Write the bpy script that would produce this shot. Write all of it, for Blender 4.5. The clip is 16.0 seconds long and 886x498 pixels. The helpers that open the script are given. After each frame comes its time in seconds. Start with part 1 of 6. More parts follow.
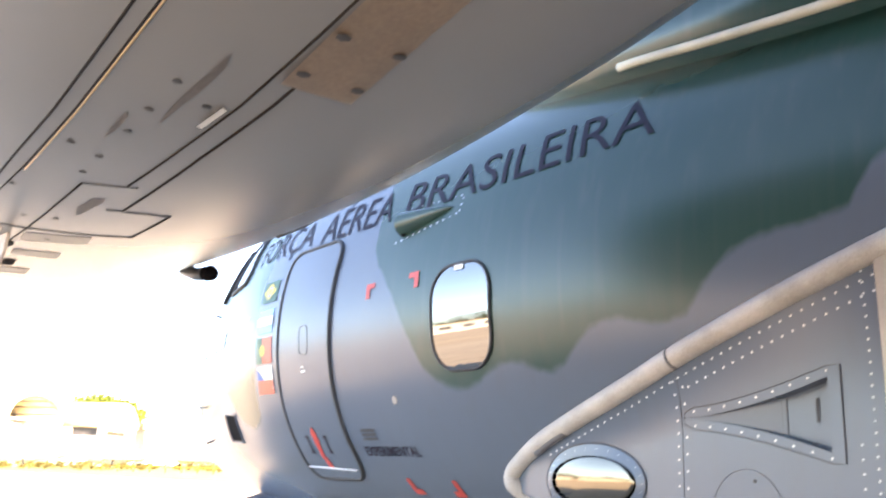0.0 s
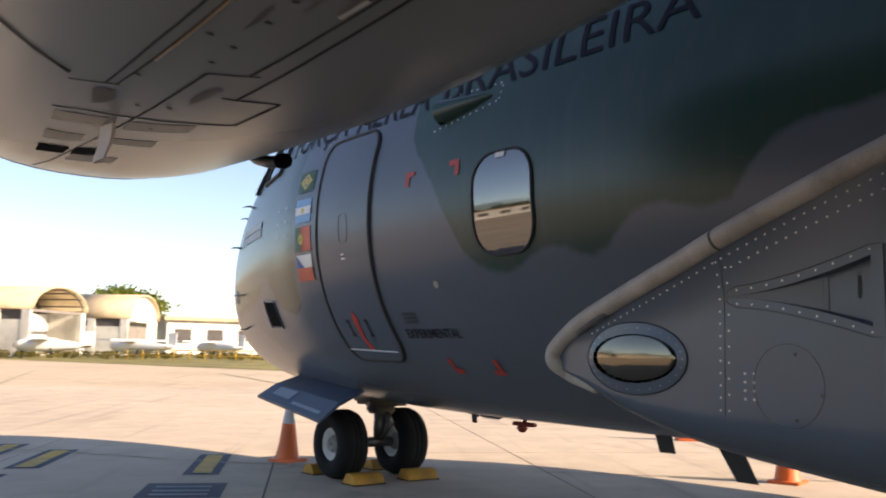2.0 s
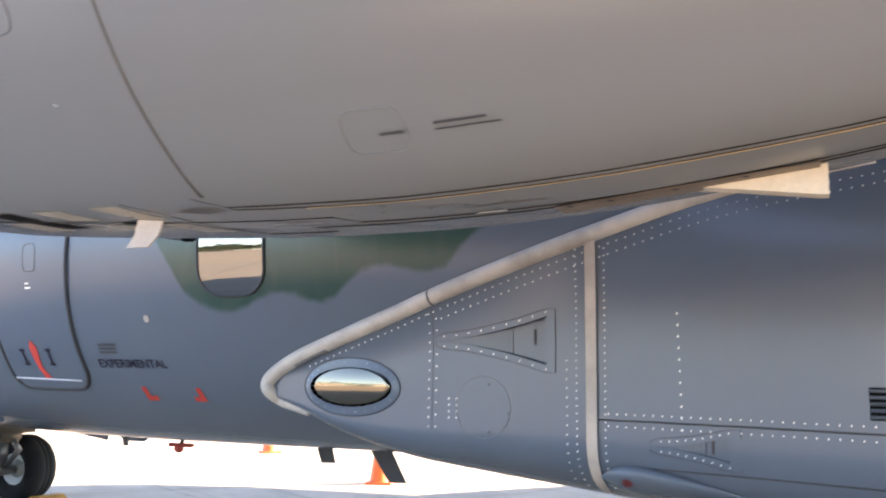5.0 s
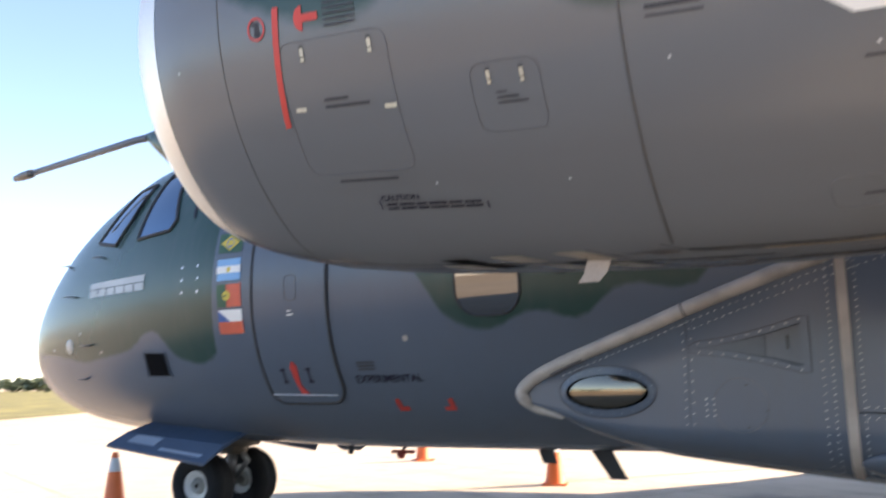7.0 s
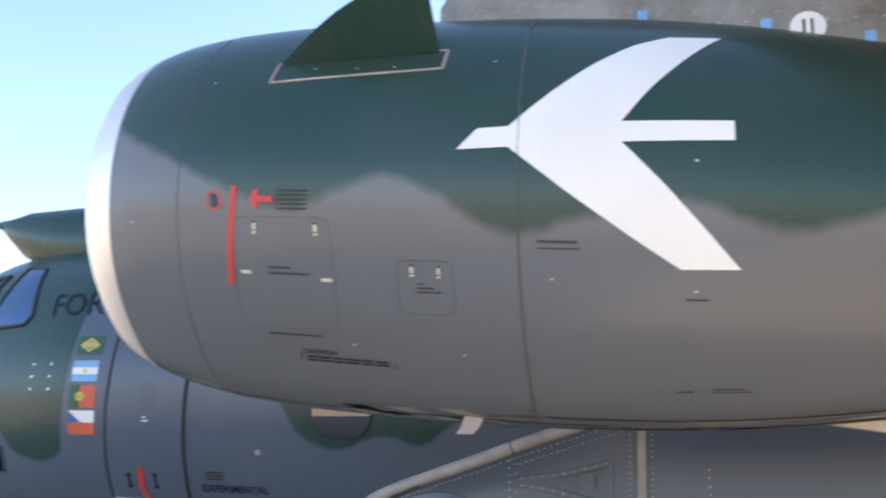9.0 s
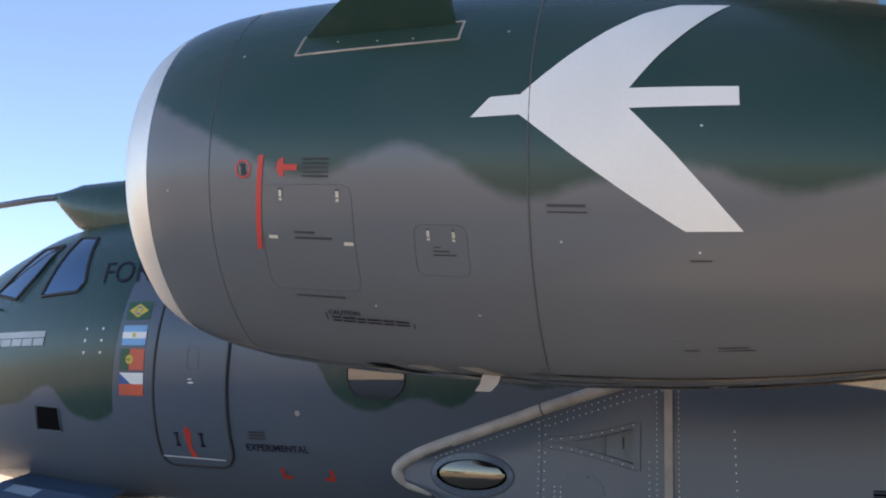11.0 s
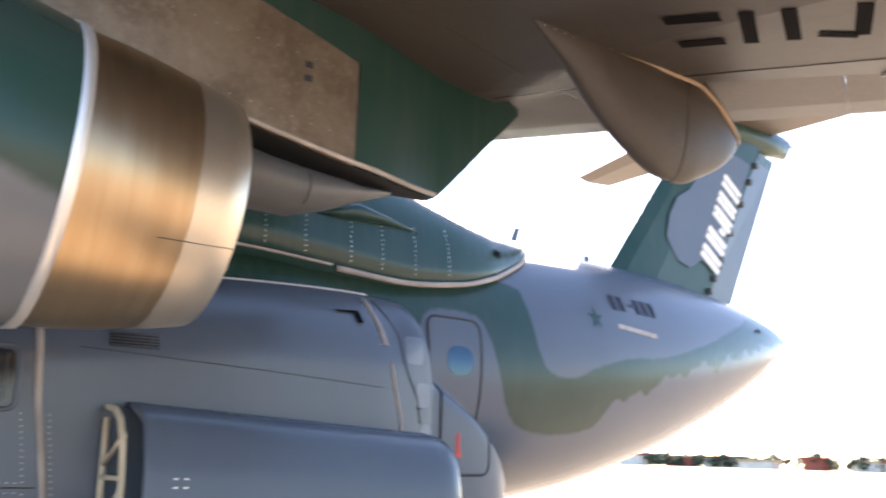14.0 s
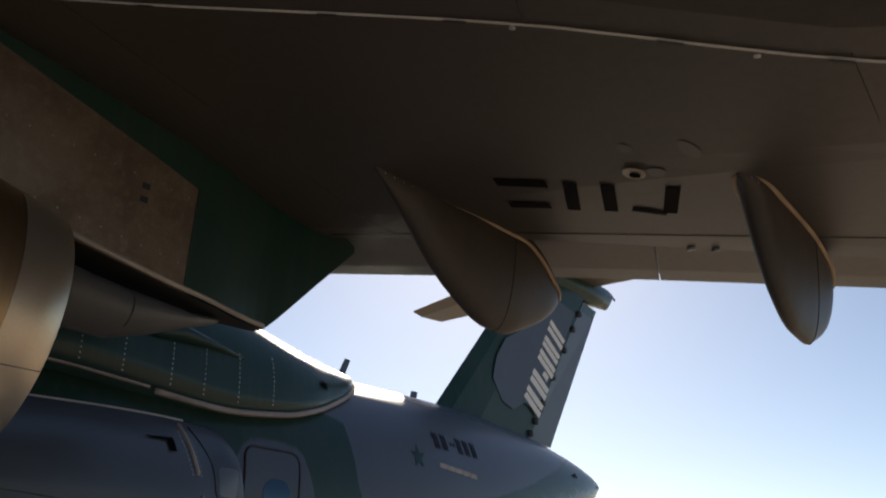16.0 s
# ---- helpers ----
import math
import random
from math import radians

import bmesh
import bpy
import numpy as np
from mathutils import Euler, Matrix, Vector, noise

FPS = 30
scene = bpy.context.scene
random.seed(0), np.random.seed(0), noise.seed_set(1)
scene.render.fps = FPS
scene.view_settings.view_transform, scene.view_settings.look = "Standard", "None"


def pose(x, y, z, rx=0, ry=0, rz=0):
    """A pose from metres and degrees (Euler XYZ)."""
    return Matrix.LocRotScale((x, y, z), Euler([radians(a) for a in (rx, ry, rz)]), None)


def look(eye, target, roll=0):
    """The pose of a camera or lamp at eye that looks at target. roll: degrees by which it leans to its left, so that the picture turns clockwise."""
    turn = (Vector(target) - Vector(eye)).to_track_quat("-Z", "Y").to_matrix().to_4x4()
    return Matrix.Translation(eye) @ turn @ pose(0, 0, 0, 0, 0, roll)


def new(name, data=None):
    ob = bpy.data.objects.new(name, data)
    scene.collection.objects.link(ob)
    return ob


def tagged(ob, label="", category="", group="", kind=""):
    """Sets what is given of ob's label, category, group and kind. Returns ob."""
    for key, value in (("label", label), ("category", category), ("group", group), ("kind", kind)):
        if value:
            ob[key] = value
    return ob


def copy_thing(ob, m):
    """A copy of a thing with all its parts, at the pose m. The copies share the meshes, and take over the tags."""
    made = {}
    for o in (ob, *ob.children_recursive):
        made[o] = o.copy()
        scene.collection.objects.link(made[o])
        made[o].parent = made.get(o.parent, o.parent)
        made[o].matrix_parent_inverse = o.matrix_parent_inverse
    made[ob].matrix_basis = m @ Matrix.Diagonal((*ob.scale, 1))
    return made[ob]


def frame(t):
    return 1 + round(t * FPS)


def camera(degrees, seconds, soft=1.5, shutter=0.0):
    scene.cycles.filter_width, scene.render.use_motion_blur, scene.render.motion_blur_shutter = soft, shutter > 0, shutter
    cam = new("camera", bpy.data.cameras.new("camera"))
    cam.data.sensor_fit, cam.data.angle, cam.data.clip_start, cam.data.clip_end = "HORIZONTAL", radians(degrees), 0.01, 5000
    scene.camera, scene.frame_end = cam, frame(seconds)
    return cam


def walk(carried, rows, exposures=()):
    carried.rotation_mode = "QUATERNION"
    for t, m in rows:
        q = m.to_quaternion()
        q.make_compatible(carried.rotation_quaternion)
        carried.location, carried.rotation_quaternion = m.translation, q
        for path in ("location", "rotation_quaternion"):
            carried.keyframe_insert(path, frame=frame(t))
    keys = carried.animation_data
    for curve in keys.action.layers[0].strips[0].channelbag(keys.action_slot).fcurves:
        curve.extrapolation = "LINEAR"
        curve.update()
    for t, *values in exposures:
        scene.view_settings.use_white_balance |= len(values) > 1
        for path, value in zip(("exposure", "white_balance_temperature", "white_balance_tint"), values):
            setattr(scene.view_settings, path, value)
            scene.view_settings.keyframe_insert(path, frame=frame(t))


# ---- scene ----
cam = camera(52.07, 16.0, soft=1.9, shutter=0.5)
PATH = [
    (0.0, look((12.917, -5.848, 1.582), (5.178, 0.059, 3.866), 1.54)),
    (0.5, look((12.911, -5.856, 1.551), (4.841, -0.232, 3.352), 1.59)),
    (1.0, look((12.924, -5.843, 1.549), (4.763, -0.212, 2.849), 1.53)),
    (1.5, look((12.905, -5.840, 1.544), (4.718, -0.202, 2.624), 1.46)),
    (2.0, look((12.901, -6.102, 1.529), (4.936, -0.155, 2.621), 1.00)),
    (2.5, look((12.897, -6.324, 1.606), (5.542, 0.332, 2.875), 1.44)),
    (3.0, look((12.949, -6.535, 1.686), (6.508, 0.861, 3.640), 4.13)),
    (3.2, look((12.960, -6.713, 1.719), (6.962, 0.996, 3.861), 4.79)),
    (5.3, look((12.335, -8.195, 1.631), (8.478, 0.958, 2.792), 0.27)),
    (5.5, look((12.213, -8.339, 1.649), (8.043, 0.684, 2.740), -0.23)),
    (6.0, look((11.968, -8.678, 1.643), (7.045, -0.038, 2.695), -1.16)),
    (6.5, look((11.655, -9.027, 1.683), (6.604, -0.463, 2.757), -1.70)),
    (7.0, look((11.443, -9.474, 1.637), (6.974, -0.640, 3.051), -1.33)),
    (7.5, look((11.501, -9.989, 1.668), (8.176, -0.831, 3.920), 0.84)),
    (8.0, look((11.519, -10.322, 1.745), (8.979, -0.997, 4.314), 1.81)),
    (8.5, look((11.489, -10.506, 1.804), (9.279, -1.106, 4.405), 2.14)),
    (9.0, look((11.324, -10.677, 1.777), (8.906, -1.306, 4.296), 2.29)),
    (9.2, look((11.252, -10.779, 1.718), (8.420, -1.518, 4.213), 2.64)),
    (11.3, look((11.587, -10.836, 1.696), (8.629, -1.516, 3.794), 2.70)),
    (11.5, look((11.550, -10.902, 1.713), (9.338, -1.369, 3.770), 2.13)),
    (12.0, look((11.702, -10.914, 1.656), (11.175, -1.164, 3.815), 1.58)),
    (12.5, look((11.807, -10.899, 1.686), (13.049, -1.196, 3.766), 1.71)),
    (13.0, look((11.923, -10.880, 1.704), (14.948, -1.566, 3.727), 1.67)),
    (13.5, look((12.002, -10.894, 1.667), (16.627, -2.284, 3.786), 1.54)),
    (14.0, look((11.998, -10.906, 1.655), (17.801, -3.071, 3.878), 1.63)),
    (14.5, look((12.007, -10.863, 1.681), (18.587, -3.711, 4.037), 1.17)),
    (15.0, look((11.989, -10.904, 1.687), (18.925, -4.215, 4.362), 1.47)),
    (15.5, look((12.000, -10.957, 1.725), (18.933, -4.486, 4.896), 2.43)),
    (16.0, look((11.962, -11.008, 1.728), (18.773, -4.641, 5.343), 3.06)),
]
walk(cam, PATH, exposures=[(0.0, 3.72, 7450, 17), (0.3, 3.32, 7450, 17), (0.7, 2.39, 7450, 17), (1.5, 1.52, 7600, 17), (2.2, 1.10, 7300, 17), (3.2, 0.72, 7500, 17), (5.3, 3.38, 6950, 16), (6.5, 2.50, 7000, 16), (7.2, 1.92, 6800, 15), (8.0, 1.72, 6700, 14), (9.2, 2.34, 6650, 14), (11.4, 1.57, 6650, 14), (12.5, 2.20, 6600, 15), (13.4, 2.57, 6600, 15), (14.0, 2.47, 6650, 15), (14.5, 1.25, 6700, 14), (15.0, 0.60, 6850, 12), (16.0, -0.01, 6850, 11)])


# ---- world, sun ----
SUN = Vector((0.671, 0.563, 0.482)).normalized()
world = bpy.data.worlds.new("world")
scene.world = world
world.use_nodes = True
wn = world.node_tree
sky = wn.nodes.new("ShaderNodeTexSky")
sky.sky_type, sky.sun_disc = "NISHITA", False
sky.sun_elevation, sky.sun_rotation = math.asin(SUN.z), math.atan2(SUN.x, SUN.y)
sky.air_density, sky.dust_density, sky.ozone_density = 0.75, 0.25, 1.0
wn.nodes["Background"].inputs["Strength"].default_value = 0.112
wn.links.new(sky.outputs[0], wn.nodes["Background"].inputs[0])
sun = new("sun", bpy.data.lights.new("sun", "SUN"))
sun.data.energy, sun.data.angle, sun.data.color = 4.6, radians(0.55), (1.0, 0.88, 0.73)
sun.matrix_world = look((60, 48, 40), (60 - SUN.x, 48 - SUN.y, 40 - SUN.z))


# ---- material helpers ----
class Nodes:
    """A small builder for node materials."""

    def __init__(self, name):
        self.mat = bpy.data.materials.new(name)
        self.mat.use_nodes = True
        self.tree = self.mat.node_tree
        self.bsdf = self.tree.nodes["Principled BSDF"]

    def node(self, kind, **settings):
        n = self.tree.nodes.new(kind)
        for key, value in settings.items():
            if key == "operation":
                n.operation = value
            elif key == "blend_type":
                n.blend_type = value
            elif key == "data_type":
                n.data_type = value
        return n

    def put(self, socket, value):
        if isinstance(value, bpy.types.NodeSocket):
            self.tree.links.new(value, socket)
        else:
            socket.default_value = value

    def math(self, op, a, b=0.0, c=0.0):
        n = self.node("ShaderNodeMath", operation=op)
        for s, v in zip(n.inputs, (a, b, c)):
            self.put(s, v)
        return n.outputs[0]

    def smooth(self, x, lo, hi):
        n = self.node("ShaderNodeMapRange")
        n.interpolation_type = "SMOOTHSTEP"
        for s, v in zip(n.inputs, (x, lo, hi, 0.0, 1.0)):
            self.put(s, v)
        return n.outputs[0]

    def coords(self, kind="Object"):
        return self.node("ShaderNodeTexCoord").outputs[kind]

    def xyz(self, vec=None):
        n = self.node("ShaderNodeSeparateXYZ")
        self.put(n.inputs[0], self.coords() if vec is None else vec)
        return n.outputs

    def noise(self, scale, detail=4.0, rough=0.55, vec=None, stretch=None):
        n = self.node("ShaderNodeTexNoise")
        v = self.coords() if vec is None else vec
        if stretch:
            m = self.node("ShaderNodeMapping")
            self.put(m.inputs["Vector"], v)
            m.inputs["Scale"].default_value = stretch
            v = m.outputs[0]
        self.put(n.inputs["Vector"], v)
        n.inputs["Scale"].default_value, n.inputs["Detail"].default_value, n.inputs["Roughness"].default_value = scale, detail, rough
        return n.outputs["Fac"]

    def mix(self, fac, a, b, blend="MIX"):
        n = self.node("ShaderNodeMix", data_type="RGBA", blend_type=blend)
        self.put(n.inputs[0], fac)
        for s, v in ((n.inputs[6], a), (n.inputs[7], b)):
            self.put(s, (*v, 1.0) if isinstance(v, tuple) and len(v) == 3 else v)
        return n.outputs[2]

    def curve(self, x, lo, hi, points, zlo, zhi):
        """z as a smooth curve of x through the points (x, z)."""
        n = self.node("ShaderNodeFloatCurve")
        self.put(n.inputs["Value"], self.math("DIVIDE", self.math("SUBTRACT", x, lo), hi - lo))
        c = n.mapping.curves[0]
        pts = [((px - lo) / (hi - lo), (pz - zlo) / (zhi - zlo)) for px, pz in points]
        c.points[0].location, c.points[1].location = pts[0], pts[-1]
        for p in pts[1:-1]:
            c.points.new(*p)
        n.mapping.update()
        return self.math("MULTIPLY_ADD", n.outputs[0], zhi - zlo, zlo)

    def bump(self, height, strength=0.2, distance=0.01):
        n = self.node("ShaderNodeBump")
        n.inputs["Strength"].default_value, n.inputs["Distance"].default_value = strength, distance
        self.put(n.inputs["Height"], height)
        self.put(self.bsdf.inputs["Normal"], n.outputs[0])

    def done(self, color, rough=0.5, metal=0.0, spec=0.5):
        for key, v in (("Base Color", color), ("Roughness", rough), ("Metallic", metal), ("Specular IOR Level", spec)):
            self.put(self.bsdf.inputs[key], (*v, 1.0) if isinstance(v, tuple) and len(v) == 3 else v)
        return self.mat


def plain(name, color, rough=0.5, metal=0.0, vary=0.12, scale=6.0, bump=0.05, spec=0.5):
    """A painted or bare surface with two scales of wear."""
    n = Nodes(name)
    big, fine = n.noise(scale * 0.2, 3), n.noise(scale * 8, 6, 0.65)
    dark = tuple(c * (1 - 2 * vary) for c in color)
    light = tuple(min(1.0, c * (1 + vary)) for c in color)
    col = n.mix(n.smooth(n.math("MULTIPLY_ADD", fine, 0.35, n.math("MULTIPLY", big, 0.65)), 0.3, 0.7), dark, light)
    n.bump(fine, bump, 0.004)
    return n.done(col, n.math("MULTIPLY_ADD", big, 0.25, rough - 0.1), metal, spec)


GREY, GREEN = (0.087, 0.107, 0.137), (0.018, 0.050, 0.039)


def camo(name, lo, hi, points, upper=True, edge=0.035, grey=GREY, green=GREEN, streak=True):
    """Grey and green paint whose wavy border is a curve of the length x."""
    n = Nodes(name)
    x, y, z = n.xyz()
    border = n.curve(x, lo, hi, points, 0.0, 8.0)
    wob = n.math("MULTIPLY_ADD", n.noise(9.0, 2), 0.05, -0.025)
    over = n.math("ADD", n.math("SUBTRACT", z, border), wob)
    mask = n.smooth(over, -edge, edge)
    cloud = n.noise(0.9, 2, 0.5)
    col = n.mix(mask, grey, green)
    col = n.mix(n.math("MULTIPLY", n.smooth(cloud, 0.3, 0.8), 0.10), col, n.mix(0.5, col, (0.25, 0.25, 0.25)))
    if streak:
        run = n.noise(2.2, 2, 0.5, stretch=(5.0, 5.0, 0.35))
        col = n.mix(n.math("MULTIPLY", n.smooth(run, 0.45, 0.85), 0.16), col, (0.09, 0.088, 0.085))
    else:
        smear = n.noise(0.9, 3, 0.5, stretch=(0.3, 2.0, 2.0))
        col = n.mix(n.math("MULTIPLY", n.smooth(smear, 0.35, 0.75), 0.30), col, n.mix(0.5, col, (0.095, 0.065, 0.042)))
    return n.done(col, 0.26, 0.0, 0.36)


# ---- mesh helpers ----
def mesh(name, bm, material, smooth=True):
    me = bpy.data.meshes.new(name)
    bmesh.ops.recalc_face_normals(bm, faces=bm.faces)
    bm.to_mesh(me)
    bm.free()
    if material:
        me.materials.append(material)
    for p in me.polygons:
        p.use_smooth = smooth
    return me


JOINED = {"rivets", "small_writing", "hatch_screws", "wing_lamps"}


def part(name, bm, material, parent=None, label="", smooth=True):
    ob = new(name, mesh(name, bm, material, smooth))
    if parent:
        ob.parent = parent
    return tagged(ob, label=label, kind="stuff" if name in JOINED else "")


def empty(name, label, category, group="", kind=""):
    return tagged(new(name), label, category, group, kind)


def loft(rings, closed=True, caps=True):
    bm = bmesh.new()
    rows = [[bm.verts.new(p) for p in ring] for ring in rings]
    n = len(rows[0])
    for a, b in zip(rows, rows[1:]):
        for i in range(n if closed else n - 1):
            j = (i + 1) % n
            bm.faces.new((a[i], a[j], b[j], b[i]))
    if caps:
        bm.faces.new(rows[0])
        bm.faces.new(rows[-1])
    return bm


def add_box(bm, lo, hi, m=None, bevel=0.0):
    made = bmesh.ops.create_cube(bm, size=1.0)["verts"]
    mid = [(a + b) / 2 for a, b in zip(lo, hi)]
    size = [b - a for a, b in zip(lo, hi)]
    t = Matrix.Translation(mid) @ Matrix.Diagonal((*size, 1))
    bmesh.ops.transform(bm, matrix=(m @ t) if m else t, verts=made)
    if bevel:
        edges = {e for v in made for e in v.link_edges}
        bmesh.ops.bevel(bm, geom=list(edges), offset=bevel, segments=2, affect="EDGES")
    return bm


def box(lo, hi, m=None, bevel=0.0):
    return add_box(bmesh.new(), lo, hi, m, bevel)


def turned(profile, n=32, m=None, bm=None):
    """A body turned round z from (radius, z) pairs."""
    bm = bm or bmesh.new()
    rows = []
    for r, z in profile:
        if r < 1e-5:
            rows.append([bm.verts.new((0, 0, z))])
        else:
            rows.append([bm.verts.new((r * math.cos(2 * math.pi * i / n), r * math.sin(2 * math.pi * i / n), z)) for i in range(n)])
    for a, b in zip(rows, rows[1:]):
        for i in range(n):
            j = (i + 1) % n
            if len(a) == 1 and len(b) > 1:
                bm.faces.new((a[0], b[i], b[j]))
            elif len(b) == 1 and len(a) > 1:
                bm.faces.new((a[i], a[j], b[0]))
            elif len(a) > 1:
                bm.faces.new((a[i], a[j], b[j], b[i]))
    if m:
        bmesh.ops.transform(bm, matrix=m, verts=[v for row in rows for v in row])
    return bm


def tube(points, radius, n=10, bm=None, closed=False):
    """A round bar along the points; radius is a number or one a point."""
    bm = bm or bmesh.new()
    pts = [Vector(p) for p in points]
    rad = radius if isinstance(radius, (list, tuple)) else [radius] * len(pts)
    rows = []
    side = None
    for i, p in enumerate(pts):
        d = (pts[min(i + 1, len(pts) - 1)] - pts[max(i - 1, 0)]).normalized()
        ref = side if side is not None else (Vector((0, 0, 1)) if abs(d.z) < 0.9 else Vector((1, 0, 0)))
        u = d.cross(ref).cross(d).normalized()
        side = u
        v = d.cross(u)
        rows.append([bm.verts.new(p + (u * math.cos(2 * math.pi * k / n) + v * math.sin(2 * math.pi * k / n)) * rad[i]) for k in range(n)])
    pairs = list(zip(rows, rows[1:])) + ([(rows[-1], rows[0])] if closed else [])
    for a, b in pairs:
        for k in range(n):
            bm.faces.new((a[k], a[(k + 1) % n], b[(k + 1) % n], b[k]))
    if not closed:
        bm.faces.new(rows[0])
        bm.faces.new(rows[-1])
    return bm


def between(table, x):
    """Smooth (monotone cubic) values of a table of rows (x, a, b, ...) at x."""
    if x <= table[0][0]:
        return table[0][1:]
    if x >= table[-1][0]:
        return table[-1][1:]
    k = max(i for i in range(len(table) - 1) if table[i][0] <= x)
    out = []
    for c in range(1, len(table[0])):
        def slope(i):
            if i == 0 or i == len(table) - 1:
                j = min(i, len(table) - 2)
                return (table[j + 1][c] - table[j][c]) / (table[j + 1][0] - table[j][0])
            a = (table[i][c] - table[i - 1][c]) / (table[i][0] - table[i - 1][0])
            b = (table[i + 1][c] - table[i][c]) / (table[i + 1][0] - table[i][0])
            return 0.0 if a * b <= 0 else 2 * a * b / (a + b)
        x0, x1, v0, v1 = table[k][0], table[k + 1][0], table[k][c], table[k + 1][c]
        h = x1 - x0
        u = (x - x0) / h
        m0, m1 = slope(k) * h, slope(k + 1) * h
        out.append(v0 * (2 * u**3 - 3 * u**2 + 1) + m0 * (u**3 - 2 * u**2 + u) + v1 * (3 * u**2 - 2 * u**3) + m1 * (u**3 - u**2))
    return out


def steps(a, b, n):
    return [a + (b - a) * i / n for i in range(n + 1)]


# ---- shape of the aircraft (x aft, y to starboard, z up) ----
# x, half width, top, belly, height of the widest place
BODY = [
    (-0.019, 0.014, 2.233, 2.159, 2.2), (0.064, 0.21, 2.488, 1.894, 2.21), (0.249, 0.401, 2.807, 1.651, 2.24), (0.64, 0.659, 3.256, 1.407, 2.3),
    (1.256, 0.957, 3.792, 1.208, 2.38), (1.971, 1.23, 4.209, 1.08, 2.47), (2.987, 1.549, 4.603, 0.975, 2.58), (3.997, 1.798, 4.74, 0.918, 2.67),
    (5.0, 1.97, 4.75, 0.88, 2.73), (6.2, 2.011, 4.755, 0.86, 2.744), (17.5, 2.011, 4.80, 0.84, 2.744), (19.5, 1.99, 4.86, 0.88, 2.78),
    (21.5, 1.86, 4.92, 1.12, 2.95), (23.5, 1.58, 4.95, 1.60, 3.15), (25.5, 1.18, 4.86, 2.30, 3.45), (27.3, 0.72, 4.62, 3.10, 3.80),
    (28.5, 0.30, 4.36, 3.78, 4.05), (28.95, 0.06, 4.22, 4.08, 4.15),
]


def body_ring(x, n=72, grow=0.0):
    w, top, low, mid = between(BODY, x)
    ring = []
    for i in range(n):
        a = 2 * math.pi * i / n
        c, s = math.cos(a), math.sin(a)
        h = (top - mid) if s > 0 else (mid - low)
        e = 1.0 if s > 0 else 0.94
        ring.append((x, (w + grow) * math.copysign(abs(c) ** e, c), mid + (h + grow) * math.copysign(abs(s) ** e, s)))
    return ring


def skin(x, z, off=0.0):
    """The place on the port side of the fuselage at x and height z, off metres proud of it, and its normal."""
    def y_at(x, z):
        w, top, low, mid = between(BODY, x)
        h = (top - mid) if z > mid else (mid - low)
        e = 1.0 if z > mid else 0.94
        s = min(0.9995, abs(z - mid) / h) ** (1 / e)
        return -w * max(0.0, 1 - s * s) ** (0.5 * e)
    p = Vector((x, y_at(x, z), z))
    du = Vector((0.02, y_at(x + 0.01, z) - y_at(x - 0.01, z), 0))
    dv = Vector((0, y_at(x, z + 0.01) - y_at(x, z - 0.01), 0.02))
    nrm = du.cross(dv).normalized()
    if nrm.y > 0:
        nrm = -nrm
    return p + nrm * off, nrm


# x, radius of the engine cowl, which is a little narrower than high; its axis leads outboard and down going aft; AXIS_Y is the pylon's middle
AXIS_Y = -5.269
COWL = [
    (7.60, 0.88), (7.615, 0.955), (7.65, 1.01), (7.73, 1.085), (7.9, 1.165), (8.2, 1.245), (8.6, 1.295), (9.2, 1.322), (9.7, 1.318), (10.4, 1.305),
    (11.1, 1.268), (11.8, 1.19), (12.4, 1.085), (12.8, 1.005), (13.16, 0.93),
]


def axis_y(x):
    return -5.10 - 0.077 * (x - 10.5)


def axis_z(x):
    return 3.437 - 0.076 * (x - 10.5)


def cowl(x, a, off=0.0, r=None):
    """A place on the cowl: a is the angle in degrees from straight down, growing to the outboard (port) side."""
    rr = (between(COWL, x)[0] if r is None else r) + off
    if r is None:
        turn_down = abs((a + 180) % 360 - 180)
        rr *= 1 - 0.007 * math.exp(-(turn_down / 10) ** 2) + 0.014 * math.exp(-((turn_down - 22) / 10) ** 2)
    lean = (0.06 * (1 + math.cos(radians(a))) - 0.025) * min(1.0, max(0.0, (x - 12.5) / 0.6))
    return Vector((x - lean, axis_y(x) - (0.91 if math.sin(radians(a)) > 0 else 0.88) * rr * math.sin(radians(a)), axis_z(x) - rr * math.cos(radians(a))))


